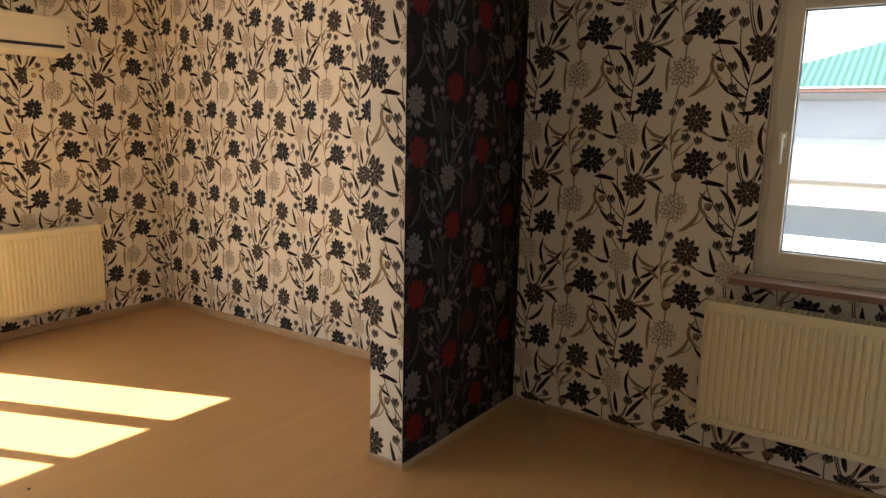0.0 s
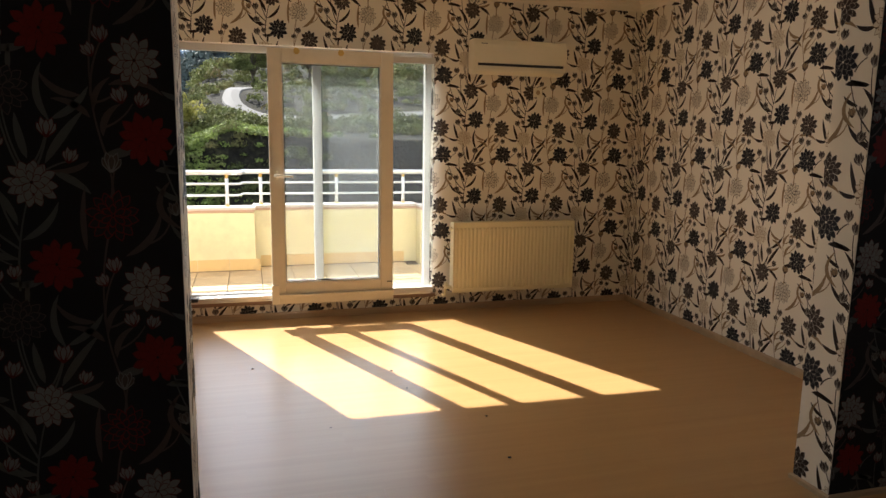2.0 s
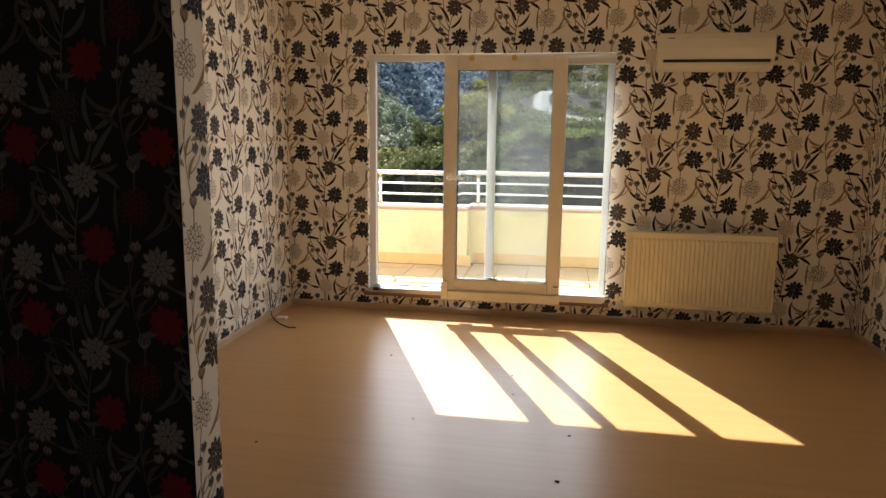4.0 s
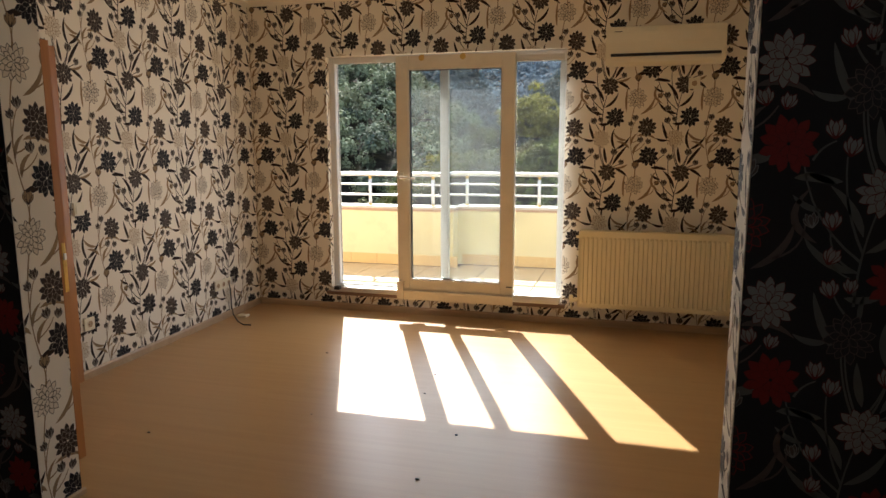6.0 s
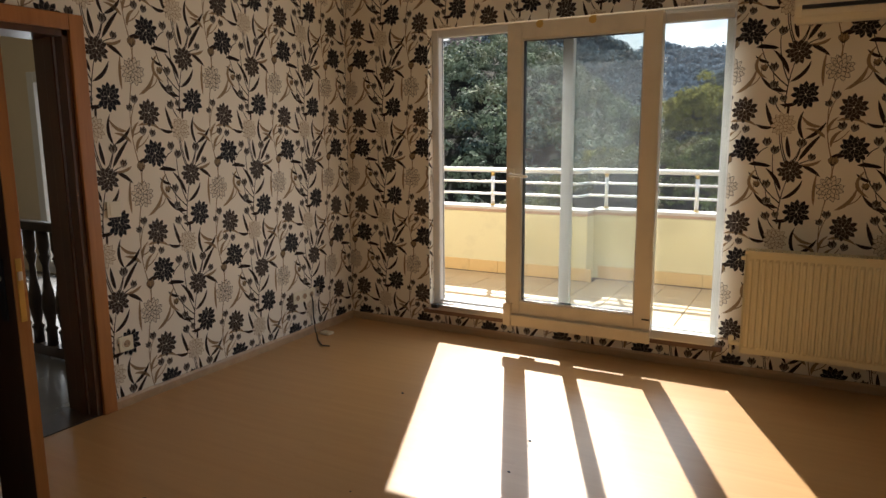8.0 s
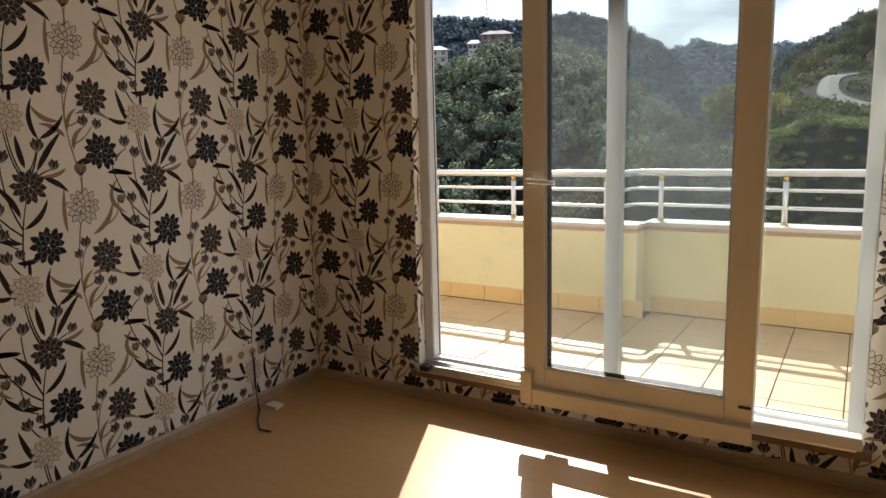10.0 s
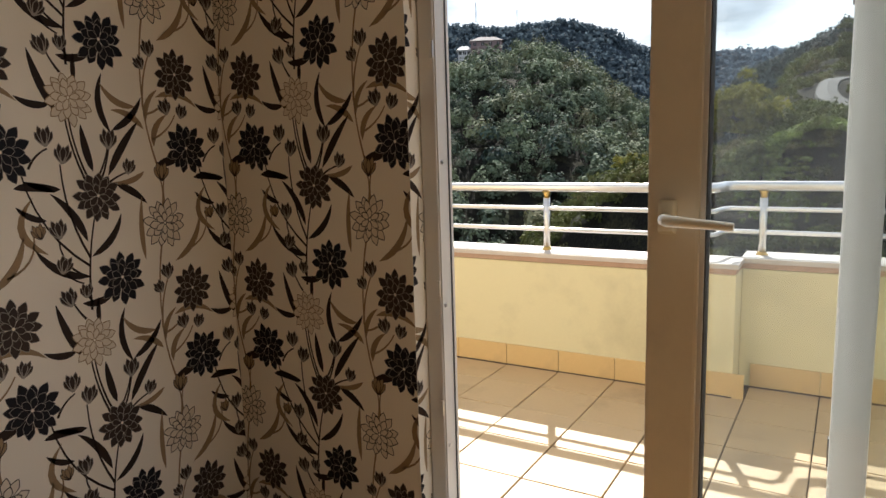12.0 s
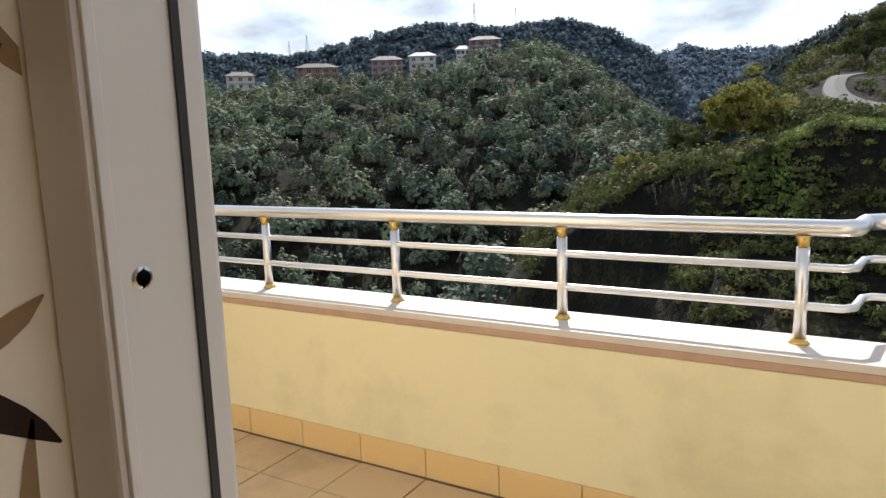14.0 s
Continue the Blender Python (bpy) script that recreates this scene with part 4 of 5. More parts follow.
def soil_material(name, dark, mid, bright, scale=0.25):
    m, n, l, p = nodes_of(name)
    co = n.new("ShaderNodeTexCoord")
    a = n.new("ShaderNodeTexNoise"); a.inputs["Scale"].default_value = scale; a.inputs["Detail"].default_value = 9; a.inputs["Roughness"].default_value = 0.65
    b = n.new("ShaderNodeTexNoise"); b.inputs["Scale"].default_value = scale * 14; b.inputs["Detail"].default_value = 6
    l.new(co.outputs["Object"], a.inputs["Vector"]); l.new(co.outputs["Object"], b.inputs["Vector"])
    ad = n.new("ShaderNodeMath"); ad.operation = 'MULTIPLY_ADD'; ad.inputs[1].default_value = 0.5
    l.new(b.outputs["Fac"], ad.inputs[0]); l.new(a.outputs["Fac"], ad.inputs[2])
    r = n.new("ShaderNodeValToRGB")
    e = r.color_ramp.elements
    e[0].position, e[0].color = 0.55, (*dark, 1)
    e[1].position, e[1].color = 0.98, (*bright, 1)
    k = e.new(0.75); k.color = (*mid, 1)
    l.new(ad.outputs[0], r.inputs[0]); l.new(r.outputs[0], p.inputs["Base Color"])
    p.inputs["Roughness"].default_value = 0.95; p.inputs["Specular IOR Level"].default_value = 0.1
    bp = n.new("ShaderNodeBump"); bp.inputs["Strength"].default_value = 0.7; bp.inputs["Distance"].default_value = 0.4
    l.new(ad.outputs[0], bp.inputs["Height"]); l.new(bp.outputs["Normal"], p.inputs["Normal"])
    return m


def leaf_material(name, dark, light, autumn, patch=0.06, through_light=0.22, swing=0.5):
    m, n, l, p = nodes_of(name)
    co = n.new("ShaderNodeTexCoord"); ge = n.new("ShaderNodeNewGeometry")
    a = n.new("ShaderNodeTexNoise"); a.inputs["Scale"].default_value = patch; a.inputs["Detail"].default_value = 4
    l.new(co.outputs["Object"], a.inputs["Vector"])
    mx = n.new("ShaderNodeMix"); mx.data_type = 'RGBA'; mx.inputs[6].default_value = (*dark, 1); mx.inputs[7].default_value = (*light, 1)
    at = n.new("ShaderNodeAttribute"); at.attribute_name = "crown"
    sp = n.new("ShaderNodeMath"); sp.operation = 'MULTIPLY_ADD'; sp.inputs[1].default_value = 0.35
    l.new(ge.outputs["Random Per Island"], sp.inputs[0]); l.new(at.outputs["Fac"], sp.inputs[2]); l.new(sp.outputs[0], mx.inputs[0])
    rg = n.new("ShaderNodeMapRange"); rg.inputs[1].default_value = 0.52; rg.inputs[2].default_value = 0.74; rg.inputs[4].default_value = 0.7
    l.new(a.outputs["Fac"], rg.inputs[0])
    m2 = n.new("ShaderNodeMix"); m2.data_type = 'RGBA'; m2.inputs[7].default_value = (*autumn, 1)
    l.new(mx.outputs[2], m2.inputs[6]); l.new(rg.outputs[0], m2.inputs[0])
    b = n.new("ShaderNodeTexNoise"); b.inputs["Scale"].default_value = patch * 2.6; b.inputs["Detail"].default_value = 2
    l.new(co.outputs["Object"], b.inputs["Vector"])
    tone = n.new("ShaderNodeMapRange"); tone.inputs[1].default_value = 0.32; tone.inputs[2].default_value = 0.68; tone.inputs[3].default_value = 1 - swing; tone.inputs[4].default_value = 1 + swing
    l.new(b.outputs["Fac"], tone.inputs[0])
    m3 = n.new("ShaderNodeVectorMath"); m3.operation = 'SCALE'
    l.new(m2.outputs[2], m3.inputs[0]); l.new(tone.outputs[0], m3.inputs["Scale"])
    l.new(m3.outputs[0], p.inputs["Base Color"])
    p.inputs["Roughness"].default_value = 0.8; p.inputs["Specular IOR Level"].default_value = 0.15
    tr = n.new("ShaderNodeBsdfTranslucent"); l.new(m3.outputs[0], tr.inputs[0])
    ms = n.new("ShaderNodeMixShader"); ms.inputs[0].default_value = through_light
    l.new(p.outputs[0], ms.inputs[1]); l.new(tr.outputs[0], ms.inputs[2]); l.new(ms.outputs[0], n["Material Output"].inputs["Surface"])
    return m


# Dark soil, taken down further so its colour holds the bank's shade.
SHADED_SOIL = soil_material("shaded_hillside_soil", (0.007, 0.0065, 0.006), (0.015, 0.014, 0.010), (0.055, 0.052, 0.026))
# Ground and leaves of the distant ridges have blue haze put into their colour.
HAZED_GROUND = soil_material("hazed_far_hill", (0.075, 0.10, 0.13), (0.085, 0.11, 0.14), (0.095, 0.12, 0.145), 0.02)
# Side hill: the shade on its near face is put into the slate tone.
SHADED_SIDE_GROUND = soil_material("shaded_side_hill", (0.02, 0.028, 0.03), (0.03, 0.04, 0.042), (0.04, 0.05, 0.05), 0.03)
LEAVES_SIDE_SHADED = leaf_material("shaded_side_leaves", (0.035, 0.055, 0.062), (0.075, 0.10, 0.095), (0.09, 0.10, 0.085), 0.015, 0.3, 0.25)
LEAVES_HAZED_RIDGE = leaf_material("hazed_ridge_leaves", (0.085, 0.12, 0.15), (0.115, 0.155, 0.18), (0.12, 0.15, 0.165), 0.012, 0.55, 0.12)
LEAVES = leaf_material("forest_leaves", (0.03, 0.052, 0.052), (0.235, 0.28, 0.165), (0.26, 0.23, 0.125), through_light=0.12, swing=0.4)
LEAVES_HAZED_FAR = leaf_material("hazed_far_leaves", (0.12, 0.165, 0.22), (0.14, 0.185, 0.235), (0.135, 0.175, 0.2), 0.01, 0.6, 0.1)
LEAVES_BUSH = leaf_material("bush_leaves", (0.06, 0.075, 0.025), (0.16, 0.17, 0.06), (0.17, 0.12, 0.06), 0.3)
LEAVES_YELLOW = leaf_material("yellowing_leaves", (0.16, 0.16, 0.035), (0.30, 0.28, 0.08), (0.26, 0.20, 0.06), 0.4, 0.45)
# Undergrowth colour lowered so the gaps between crowns look shaded.
LEAVES_UNDER_SHADED = leaf_material("shaded_undergrowth_leaves", (0.03, 0.045, 0.035), (0.07, 0.09, 0.055), (0.10, 0.09, 0.055))
GRASS_TUFT = leaf_material("grass_blades", (0.09, 0.12, 0.03), (0.20, 0.25, 0.07), (0.2, 0.18, 0.08), 0.5)
BARK = surface("bark", (0.07, 0.055, 0.042), 0.9, vary=0.3, scale=8, fine=40, bump=0.6, depth=0.02)
GRAVEL = surface("pale_road", (0.09, 0.087, 0.081), 0.9, vary=0.25, scale=0.4, fine=6, bump=0.3, depth=0.02)


def table(az, xs, ys):
    return float(np.interp(az, xs, ys))


def crest_near(az):     # the spur across the lane
    return table(az, (-90, -60, -30, -10, -1.6, 1.4, 4.4, 7.4, 9.4, 14.4, 18.4, 22.4, 30, 60), (-8, 0.2, 0.4, 0.5, 0.6, 1.0, -0.2, -1.4, -1.8, -2.8, -4.4, -7.3, -16, -19))


def crest_hill(az):     # the wooded hill with the houses
    return table(az, (-5, 8, 10.5, 11.8, 14, 16.1, 17.9, 19.6, 22.3, 25.4, 28.6, 31.4, 34.2, 38.8, 43.2, 47.6, 60, 80), (-5, -3.5, -1.8, 0.2, 1.5, 3.0, 4.4, 5.5, 6.7, 7.0, 6.5, 5.8, 5.3, 4.9, 4.6, 4.4, 4.2, 4))


def crest_middle(az):   # the long ridge behind the hill
    return table(az, (5, 10, 11.2, 12.2, 13.5, 15.3, 17.9, 20.5, 25, 28, 31.3, 34, 37.7, 40.5, 43, 46, 60), (-4, -1, 2.0, 4.2, 5.9, 7.1, 8.4, 9.1, 8.9, 9.1, 9.3, 9.0, 8.3, 7.5, 6.9, 7.2, 6.8))


def crest_side(az):     # the steep hill above the lane
    return table(az, (-70, -20, -8, -1.5, 0.7, 2.4, 4.1, 6.5, 9, 11.2, 13, 16), (8, 9.5, 9.3, 8.1, 7.4, 6.7, 5.6, 4.4, 2.7, 1.4, -1, -4))


def crest_far(az):      # the last ridge, seen in the gap between the two
    return table(az, (-20, 0, 2.4, 4.1, 6.8, 9.5, 11.3, 13.2, 15, 18, 30), (6, 6.2, 6.1, 6.0, 6.1, 6.1, 6.8, 6.1, 5.6, 5.2, 5))


def ground_z(az, r):
    rs = table(az, (-40, 0, 8, 15, 23, 40), (46, 50, 52, 60, 70, 75))
    near = EYE.z + rs * math.tan(radians(crest_near(az)))
    wild = table(az, (4.2, 7.5), (0, 1))
    up = EYE.z + 130 * math.tan(radians(table(az, (-90, -60, -15, -2, 2, 4), (-4, 5, 7.0, 6.6, 5.6, 4.2))))
    valley = -34.0
    low = table(az, (8, 25), (-10, -24))
    knots = [(3, -10), (16, -10 + (low + 10) * 0.4), (rs * 0.62, low + 0.12 * (near - low)), (rs * 0.74, low + 0.45 * (near - low)), (rs * 0.80, low + 0.5 * (near - low)), (rs * 0.84, low + 0.95 * (near - low)), (rs, near),
             (rs + 13, near + 3.2 * (1 - wild) - 3 * wild), (130, up * (1 - wild) + valley * wild)]
    hill = EYE.z + 330 * math.tan(radians(crest_hill(az)))
    hv = up * (1 - wild) + (valley * 0.55 + hill * 0.45) * wild
    knots += [(185, hv), (250, (up + 4) * (1 - wild) + (valley * 0.22 + hill * 0.78) * wild), (330, up * (1 - wild) + hill * wild), (420, -40.0), (560, -45)]
    z = float(np.interp(r, [k for k, v in knots], [v for k, v in knots]))
    p = Vector((math.sin(radians(az)) * r, math.cos(radians(az)) * r, 0))
    if r > 20:
        z += noise.noise(p * 0.06) * min(1.2, r * 0.012)
    if r > 100:
        z += noise.noise(p * 0.02) * 4.0 * min(1.0, (r - 100) / 100) * (1.0 if r < 320 else 0.6)
    return z


def spot(az, r, lift=0.0):
    return Vector((EYE.x - math.sin(radians(az)) * r, EYE.y + math.cos(radians(az)) * r, ground_z(az, r) + lift))


def sheet(name, azs, rs, material, label, category):
    verts = [tuple(spot(a, r)) for r in rs for a in azs]
    n = len(azs)
    faces = [(j * n + i, j * n + i + 1, (j + 1) * n + i + 1, (j + 1) * n + i) for j in range(len(rs) - 1) for i in range(n - 1)]
    me = bpy.data.meshes.new(name)
    me.from_pydata(verts, [], faces)
    me.polygons.foreach_set("use_smooth", [True] * len(faces))
    me.materials.append(material)
    me.update()
    return tagged(new(name, me), label, category, kind="structure")


AZS = [-180 + 6 * k for k in range(20)] + [-60 + 0.75 * k for k in range(187)] + [80.25 + 6 * k for k in range(17)] + [180]
sheet("ground", AZS, [0.01, 3, 8, 16, 22, 27, 30, 33, 36, 38, 39.5, 41, 42.5, 44, 46, 48, 50, 51, 52, 53, 54, 55, 56, 57, 58, 59, 60, 61, 62, 63, 64, 65, 66, 67, 68, 70, 72, 74, 76, 78, 80, 84, 88, 95, 110, 130, 145, 160, 180, 200, 220, 240, 260, 280, 300, 320, 340, 370, 410, 450], SHADED_SOIL, "steep valley ground with terraces, dark soil darkened further for shade", "ground")


def ridge_spot(crest, at, az, r, lift=0.0):
    """A point on a ridge whose crest lies at one distance, with gullies in its flank."""
    top = EYE.z + at * math.tan(radians(crest(az)))
    k = (r / at - 0.62) / 0.38
    k = max(0.0, 1 - (k - 1) * 0.8) if k > 1 else max(0.0, k)
    z = -60 + (top + 60) * k
    p = Vector((math.sin(radians(az)) * r, math.cos(radians(az)) * r, 0))
    z += (noise.noise(p * 0.012) * 9 + noise.noise(p * 0.035) * 3.5) * (1 - 0.75 * k if k < 1 else 0.3)
    return Vector((EYE.x - math.sin(radians(az)) * r, EYE.y + math.cos(radians(az)) * r, z + lift))


def ridge(name, crest, at, az0, az1, material, label):
    azs = [az0 + (az1 - az0) * k / 110 for k in range(111)]
    rs = [at * (0.62 + 0.02 * k) for k in range(28)]
    n = len(azs)
    me = bpy.data.meshes.new(name)
    me.from_pydata([tuple(ridge_spot(crest, at, a, r)) for r in rs for a in azs], [], [(j * n + i, j * n + i + 1, (j + 1) * n + i + 1, (j + 1) * n + i) for j in range(len(rs) - 1) for i in range(n - 1)])
    me.polygons.foreach_set("use_smooth", [True] * len(me.polygons))
    me.materials.append(material)
    return tagged(new(name, me), label, "mountain", kind="structure")


ridge("backdrop_ridge_middle", crest_middle, 640, 5, 62, HAZED_GROUND, "long wooded mountain ridge, blue haze put into its colour")
ridge("backdrop_ridge_side", crest_side, 430, -70, 16, SHADED_SIDE_GROUND, "wooded hillside above the lane, darkened for its shade")
ridge("backdrop_ridge_far", crest_far, 1050, -20, 30, HAZED_GROUND, "last ridge at the head of the valley, tinted blue for haze")


def leaf_cloud(crowns, leaves, material, name, label, category, kind="stuff", parent=None, seed=1, leaf=1.0, jitter=0.42, lift=0.0):
    """Many crowns as clouds of small bent leaf clumps. A crown: centre, width, height."""
    rng = np.random.default_rng(seed)
    C = np.array([c for c, w, h in crowns]); W = np.array([w for c, w, h in crowns]); H = np.array([h for c, w, h in crowns])
    n = len(crowns)
    d = rng.normal(size=(n, leaves, 3)); d /= np.linalg.norm(d, axis=2, keepdims=True)
    d[..., 2] = np.abs(d[..., 2]) * 1.0 - 0.25 * rng.random((n, leaves))
    lump = 0.75 + 0.35 * np.sin(d[..., 0] * 5 + C[:, None, 0]) * np.sin(d[..., 1] * 5 + C[:, None, 1]) + 0.15 * rng.random((n, leaves))
    pos = d * lump[..., None] * np.stack([W, W, H], 1)[:, None, :] + C[:, None, :]
    nrm = d + jitter * rng.normal(size=d.shape) + np.array((0, 0, lift)); nrm /= np.linalg.norm(nrm, axis=2, keepdims=True)
    t = np.cross(nrm, rng.normal(size=nrm.shape)); t /= np.linalg.norm(t, axis=2, keepdims=True)
    b = np.cross(nrm, t)
    s = (W[:, None, None] * (0.09 + 0.12 * rng.random((n, leaves, 1))) * (70 / leaves) ** 0.4 * leaf)
    v = np.stack([pos - t * s - b * s * 0.5, pos + t * s * 0.3 - b * s, pos + t * s + b * s * 0.4, pos - t * s * 0.2 + b * s], 2).reshape(-1, 3)
    me = bpy.data.meshes.new(name)
    k = len(v) // 4
    me.vertices.add(len(v)); me.vertices.foreach_set("co", v.astype(np.float32).ravel())
    me.loops.add(len(v)); me.loops.foreach_set("vertex_index", np.arange(len(v), dtype=np.int32))
    me.polygons.add(k); me.polygons.foreach_set("loop_start", np.arange(0, len(v), 4, dtype=np.int32))
    me.polygons.foreach_set("loop_total", np.full(k, 4, dtype=np.int32))
    me.update(calc_edges=True); me.validate()
    tint = me.attributes.new("crown", 'FLOAT', 'POINT')
    tint.data.foreach_set("value", np.repeat(0.65 * rng.random(n), leaves * 4).astype(np.float32))
    me.materials.append(material)
    ob = new(name, me)
    if parent:
        ob.parent = parent
        return tagged(ob, label)
    return tagged(ob, label, category, kind=kind)


rng = random.Random(21)
HOUSES = (26.9, 28.7, 34.9, 32.0, 40.3, 46.2)
woods = []
while len(woods) < 2000:
    az, r = rng.uniform(6, 64), math.sqrt(rng.uniform(60 ** 2, 335 ** 2))
    if (az < 9 and r < 140) or (az < 25 and r < 100):
        continue
    if r > 292 and min(abs(az - h) for h in HOUSES) < 2.2:
        continue
    w = rng.choice((rng.uniform(1.5, 3.0), rng.uniform(2.6, 4.8))) * (0.75 if r < 150 else 1)
    hgt = w * rng.uniform(0.9, 1.5)
    woods.append((spot(az, r, hgt * 0.7), w, hgt))
leaf_cloud(woods, 230, LEAVES, "forest", "dense mixed green woodland on the valley side", "forest", seed=2, leaf=1.05, jitter=0.3, lift=0.3)
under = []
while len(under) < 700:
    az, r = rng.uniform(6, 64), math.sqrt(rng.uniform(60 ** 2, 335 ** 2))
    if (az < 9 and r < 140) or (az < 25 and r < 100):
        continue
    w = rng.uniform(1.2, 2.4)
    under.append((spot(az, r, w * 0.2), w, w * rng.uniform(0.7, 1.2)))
leaf_cloud(under, 110, LEAVES_UNDER_SHADED, "undergrowth", "undergrowth between the trees, darkened for the shade there", "bushes", seed=6)
for name, crest, at, az0, az1, count, big, mat, lab in (("ridge_forest", crest_middle, 640, 7, 60, 5200, 5.5, LEAVES_HAZED_RIDGE, "woodland on the long ridge, tinted bluish for haze"),
                                                         ("side_forest", crest_side, 430, -40, 15, 3000, 3.8, LEAVES_SIDE_SHADED, "woodland on the steep hillside, darkened for its shade"),
                                                         ("far_forest", crest_far, 1050, 0, 18, 1300, 8.0, LEAVES_HAZED_FAR, "distant woodland on the last ridge, tinted blue for haze")):
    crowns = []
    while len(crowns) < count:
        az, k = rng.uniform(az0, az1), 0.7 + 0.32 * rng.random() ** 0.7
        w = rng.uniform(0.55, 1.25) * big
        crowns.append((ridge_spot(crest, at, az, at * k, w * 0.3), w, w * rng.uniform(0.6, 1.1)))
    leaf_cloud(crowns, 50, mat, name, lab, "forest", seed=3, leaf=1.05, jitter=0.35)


def smooth_line(cs, steps):
    fine = []
    for i in range(len(cs) - 1):
        for k in range(steps):
            p0, p1, p2, p3 = cs[max(i - 1, 0)], cs[i], cs[i + 1], cs[min(i + 2, len(cs) - 1)]
            t = k / steps
            fine.append(0.5 * ((2 * p1) + (p2 - p0) * t + (2 * p0 - 5 * p1 + 4 * p2 - p3) * t * t + (3 * p1 - p0 - 3 * p2 + p3) * t ** 3))
    return fine


LANE = smooth_line([spot(a, r) for a, r in ((-28, 55), (-16, 54.5), (-9, 54), (-4.8, 53.6), (-2.4, 53.8), (-0.4, 55), (0.8, 57), (1.25, 60), (1.05, 63.5), (0.3, 67), (-0.8, 71), (-2.4, 76), (-5, 82))], 8)
scrub = []
while len(scrub) < 1100:
    az = rng.uniform(-28, 24)
    rs = table(az, (-40, 0, 8, 15, 23), (46, 50, 52, 60, 70))
    r = rng.choice((rng.uniform(rs * 0.83, rs + 4), rng.uniform(rs + 1, 128), rng.uniform(rs + 1, 85)))
    if az > 5 and r > rs + 4:
        continue
    p = spot(az, r)
    w = rng.uniform(0.3, 0.9) * (1.0 if r < rs + 28 else 1.9) * (1.6 if az > 10 else 1)
    if az < 5 and r < rs * 0.965:
        continue
    if min((p.x - q.x) ** 2 + (p.y - q.y) ** 2 for q in LANE[(0 if r > 53.5 else 30):]) < (0.85 + w) ** 2:
        continue
    scrub.append((p + Vector((0, 0, w * 0.3)), w, w * rng.uniform(0.6, 1.2)))
for k in range(220):
    az = rng.uniform(-9, 12)
    rs = table(az, (-40, 0, 8, 15, 23), (46, 50, 52, 60, 70))
    w = rng.uniform(0.3, 0.75)
    scrub.append((spot(az, rs * rng.uniform(0.66, 0.85), w * 0.3), w, w * rng.uniform(0.6, 1.0)))
leaf_cloud(scrub, 220, LEAVES_BUSH, "scrub", "olive green bushes along the spur and the lane", "bushes", seed=4)
tufts = []
for a0, a1, f0, f1, n in ((6.0, 10.6, 0.85, 0.97, 420), (0.5, 5.2, 0.79, 0.83, 160), (-3.0, 4.5, 0.95, 1.0, 260), (-6.0, 8.5, 0.84, 1.0, 800), (3.0, 9.0, 0.81, 0.86, 300)):
    for k in range(n):
        az = rng.gauss((a0 + a1) / 2, (a1 - a0) / 4)
        rs = table(az, (-40, 0, 8, 15, 23), (46, 50, 52, 60, 70))
        w = rng.uniform(0.2, 0.45)
        tufts.append((spot(az, rs * rng.gauss((f0 + f1) / 2, (f1 - f0) / 4), 0.03), w, w * 0.6))
leaf_cloud(tufts, 40, GRASS_TUFT, "grass_tufts", "rough green grass on the terraced slope", "grass", seed=7)


# ---- the lane ----
def lane():
    bm = bmesh.new()
    fine = LANE
    def laid(x, y, lift):
        dx, dy = x - EYE.x, y - EYE.y
        return (x, y, ground_z(math.degrees(math.atan2(-dx, dy)), math.hypot(dx, dy)) + lift)
    rows = []
    for i, p in enumerate(fine):
        d = fine[min(i + 1, len(fine) - 1)] - fine[max(i - 1, 0)]
        s = Vector((d.y, -d.x, 0)).normalized() * 0.72
        rows.append([bm.verts.new(laid(p.x + s.x * k, p.y + s.y * k, up)) for k, up in ((-1.0, 0.13), (0.0, 0.17), (1.0, 0.13), (1.2, -0.2), (-1.2, -0.2))])
    for a, b in zip(rows, rows[1:]):
        for k in range(5):
            bm.faces.new((a[k], a[(k + 1) % 5], b[(k + 1) % 5], b[k]))
    return tagged(part("road", bm, GRAVEL), "pale winding concrete lane on the hillside", "road", kind="structure")


lane()


def tree(name, az, r, height, width, material, label, seed):
    rng = random.Random(seed)
    at = spot(az, r, -0.2)
    o = empty(name, at, label, "tree")
    part("trunk", tube_bm([(0, 0, 0), (0.05, 0.02, height * 0.2), (-0.03, 0.05, height * 0.42), (0.04, 0, height * 0.7)], [0.16, 0.12, 0.09, 0.03], 8), BARK, o)
    crowns = []
    for k in range(13):
        a = k * 2.4 + rng.uniform(-0.3, 0.3)
        z0 = height * rng.uniform(0.15, 0.5)
        tip = Vector((math.cos(a) * width * rng.uniform(0.5, 0.95), math.sin(a) * width * rng.uniform(0.5, 0.95), height * rng.uniform(0.5, 0.92)))
        part("limb", tube_bm([(0, 0, z0), tip * 0.5 + Vector((0, 0, z0 * 0.4)), tip], [0.07, 0.045, 0.015], 6), BARK, o)
        for q in range(6):
            crowns.append((tip * rng.uniform(0.6, 1.0) + Vector((rng.uniform(-0.4, 0.4), rng.uniform(-0.4, 0.4), rng.uniform(-0.5, 0.3))), width * rng.uniform(0.18, 0.32), width * rng.uniform(0.16, 0.3)))
    leaf_cloud(crowns, 260, material, "crown", "", "", parent=o, seed=seed)
    return o


tree("tree", 7.0, 53, 5.8, 3.0, LEAVES_YELLOW, "spreading tree with yellow-green autumn leaves on the spur", 31)
tree("tree", 11.7, 57, 4.6, 1.3, LEAVES_BUSH, "slim dark green tree on the spur", 32)
tree("tree", 10.0, 56, 3.6, 1.6, LEAVES_BUSH, "low bushy tree on the spur", 33)
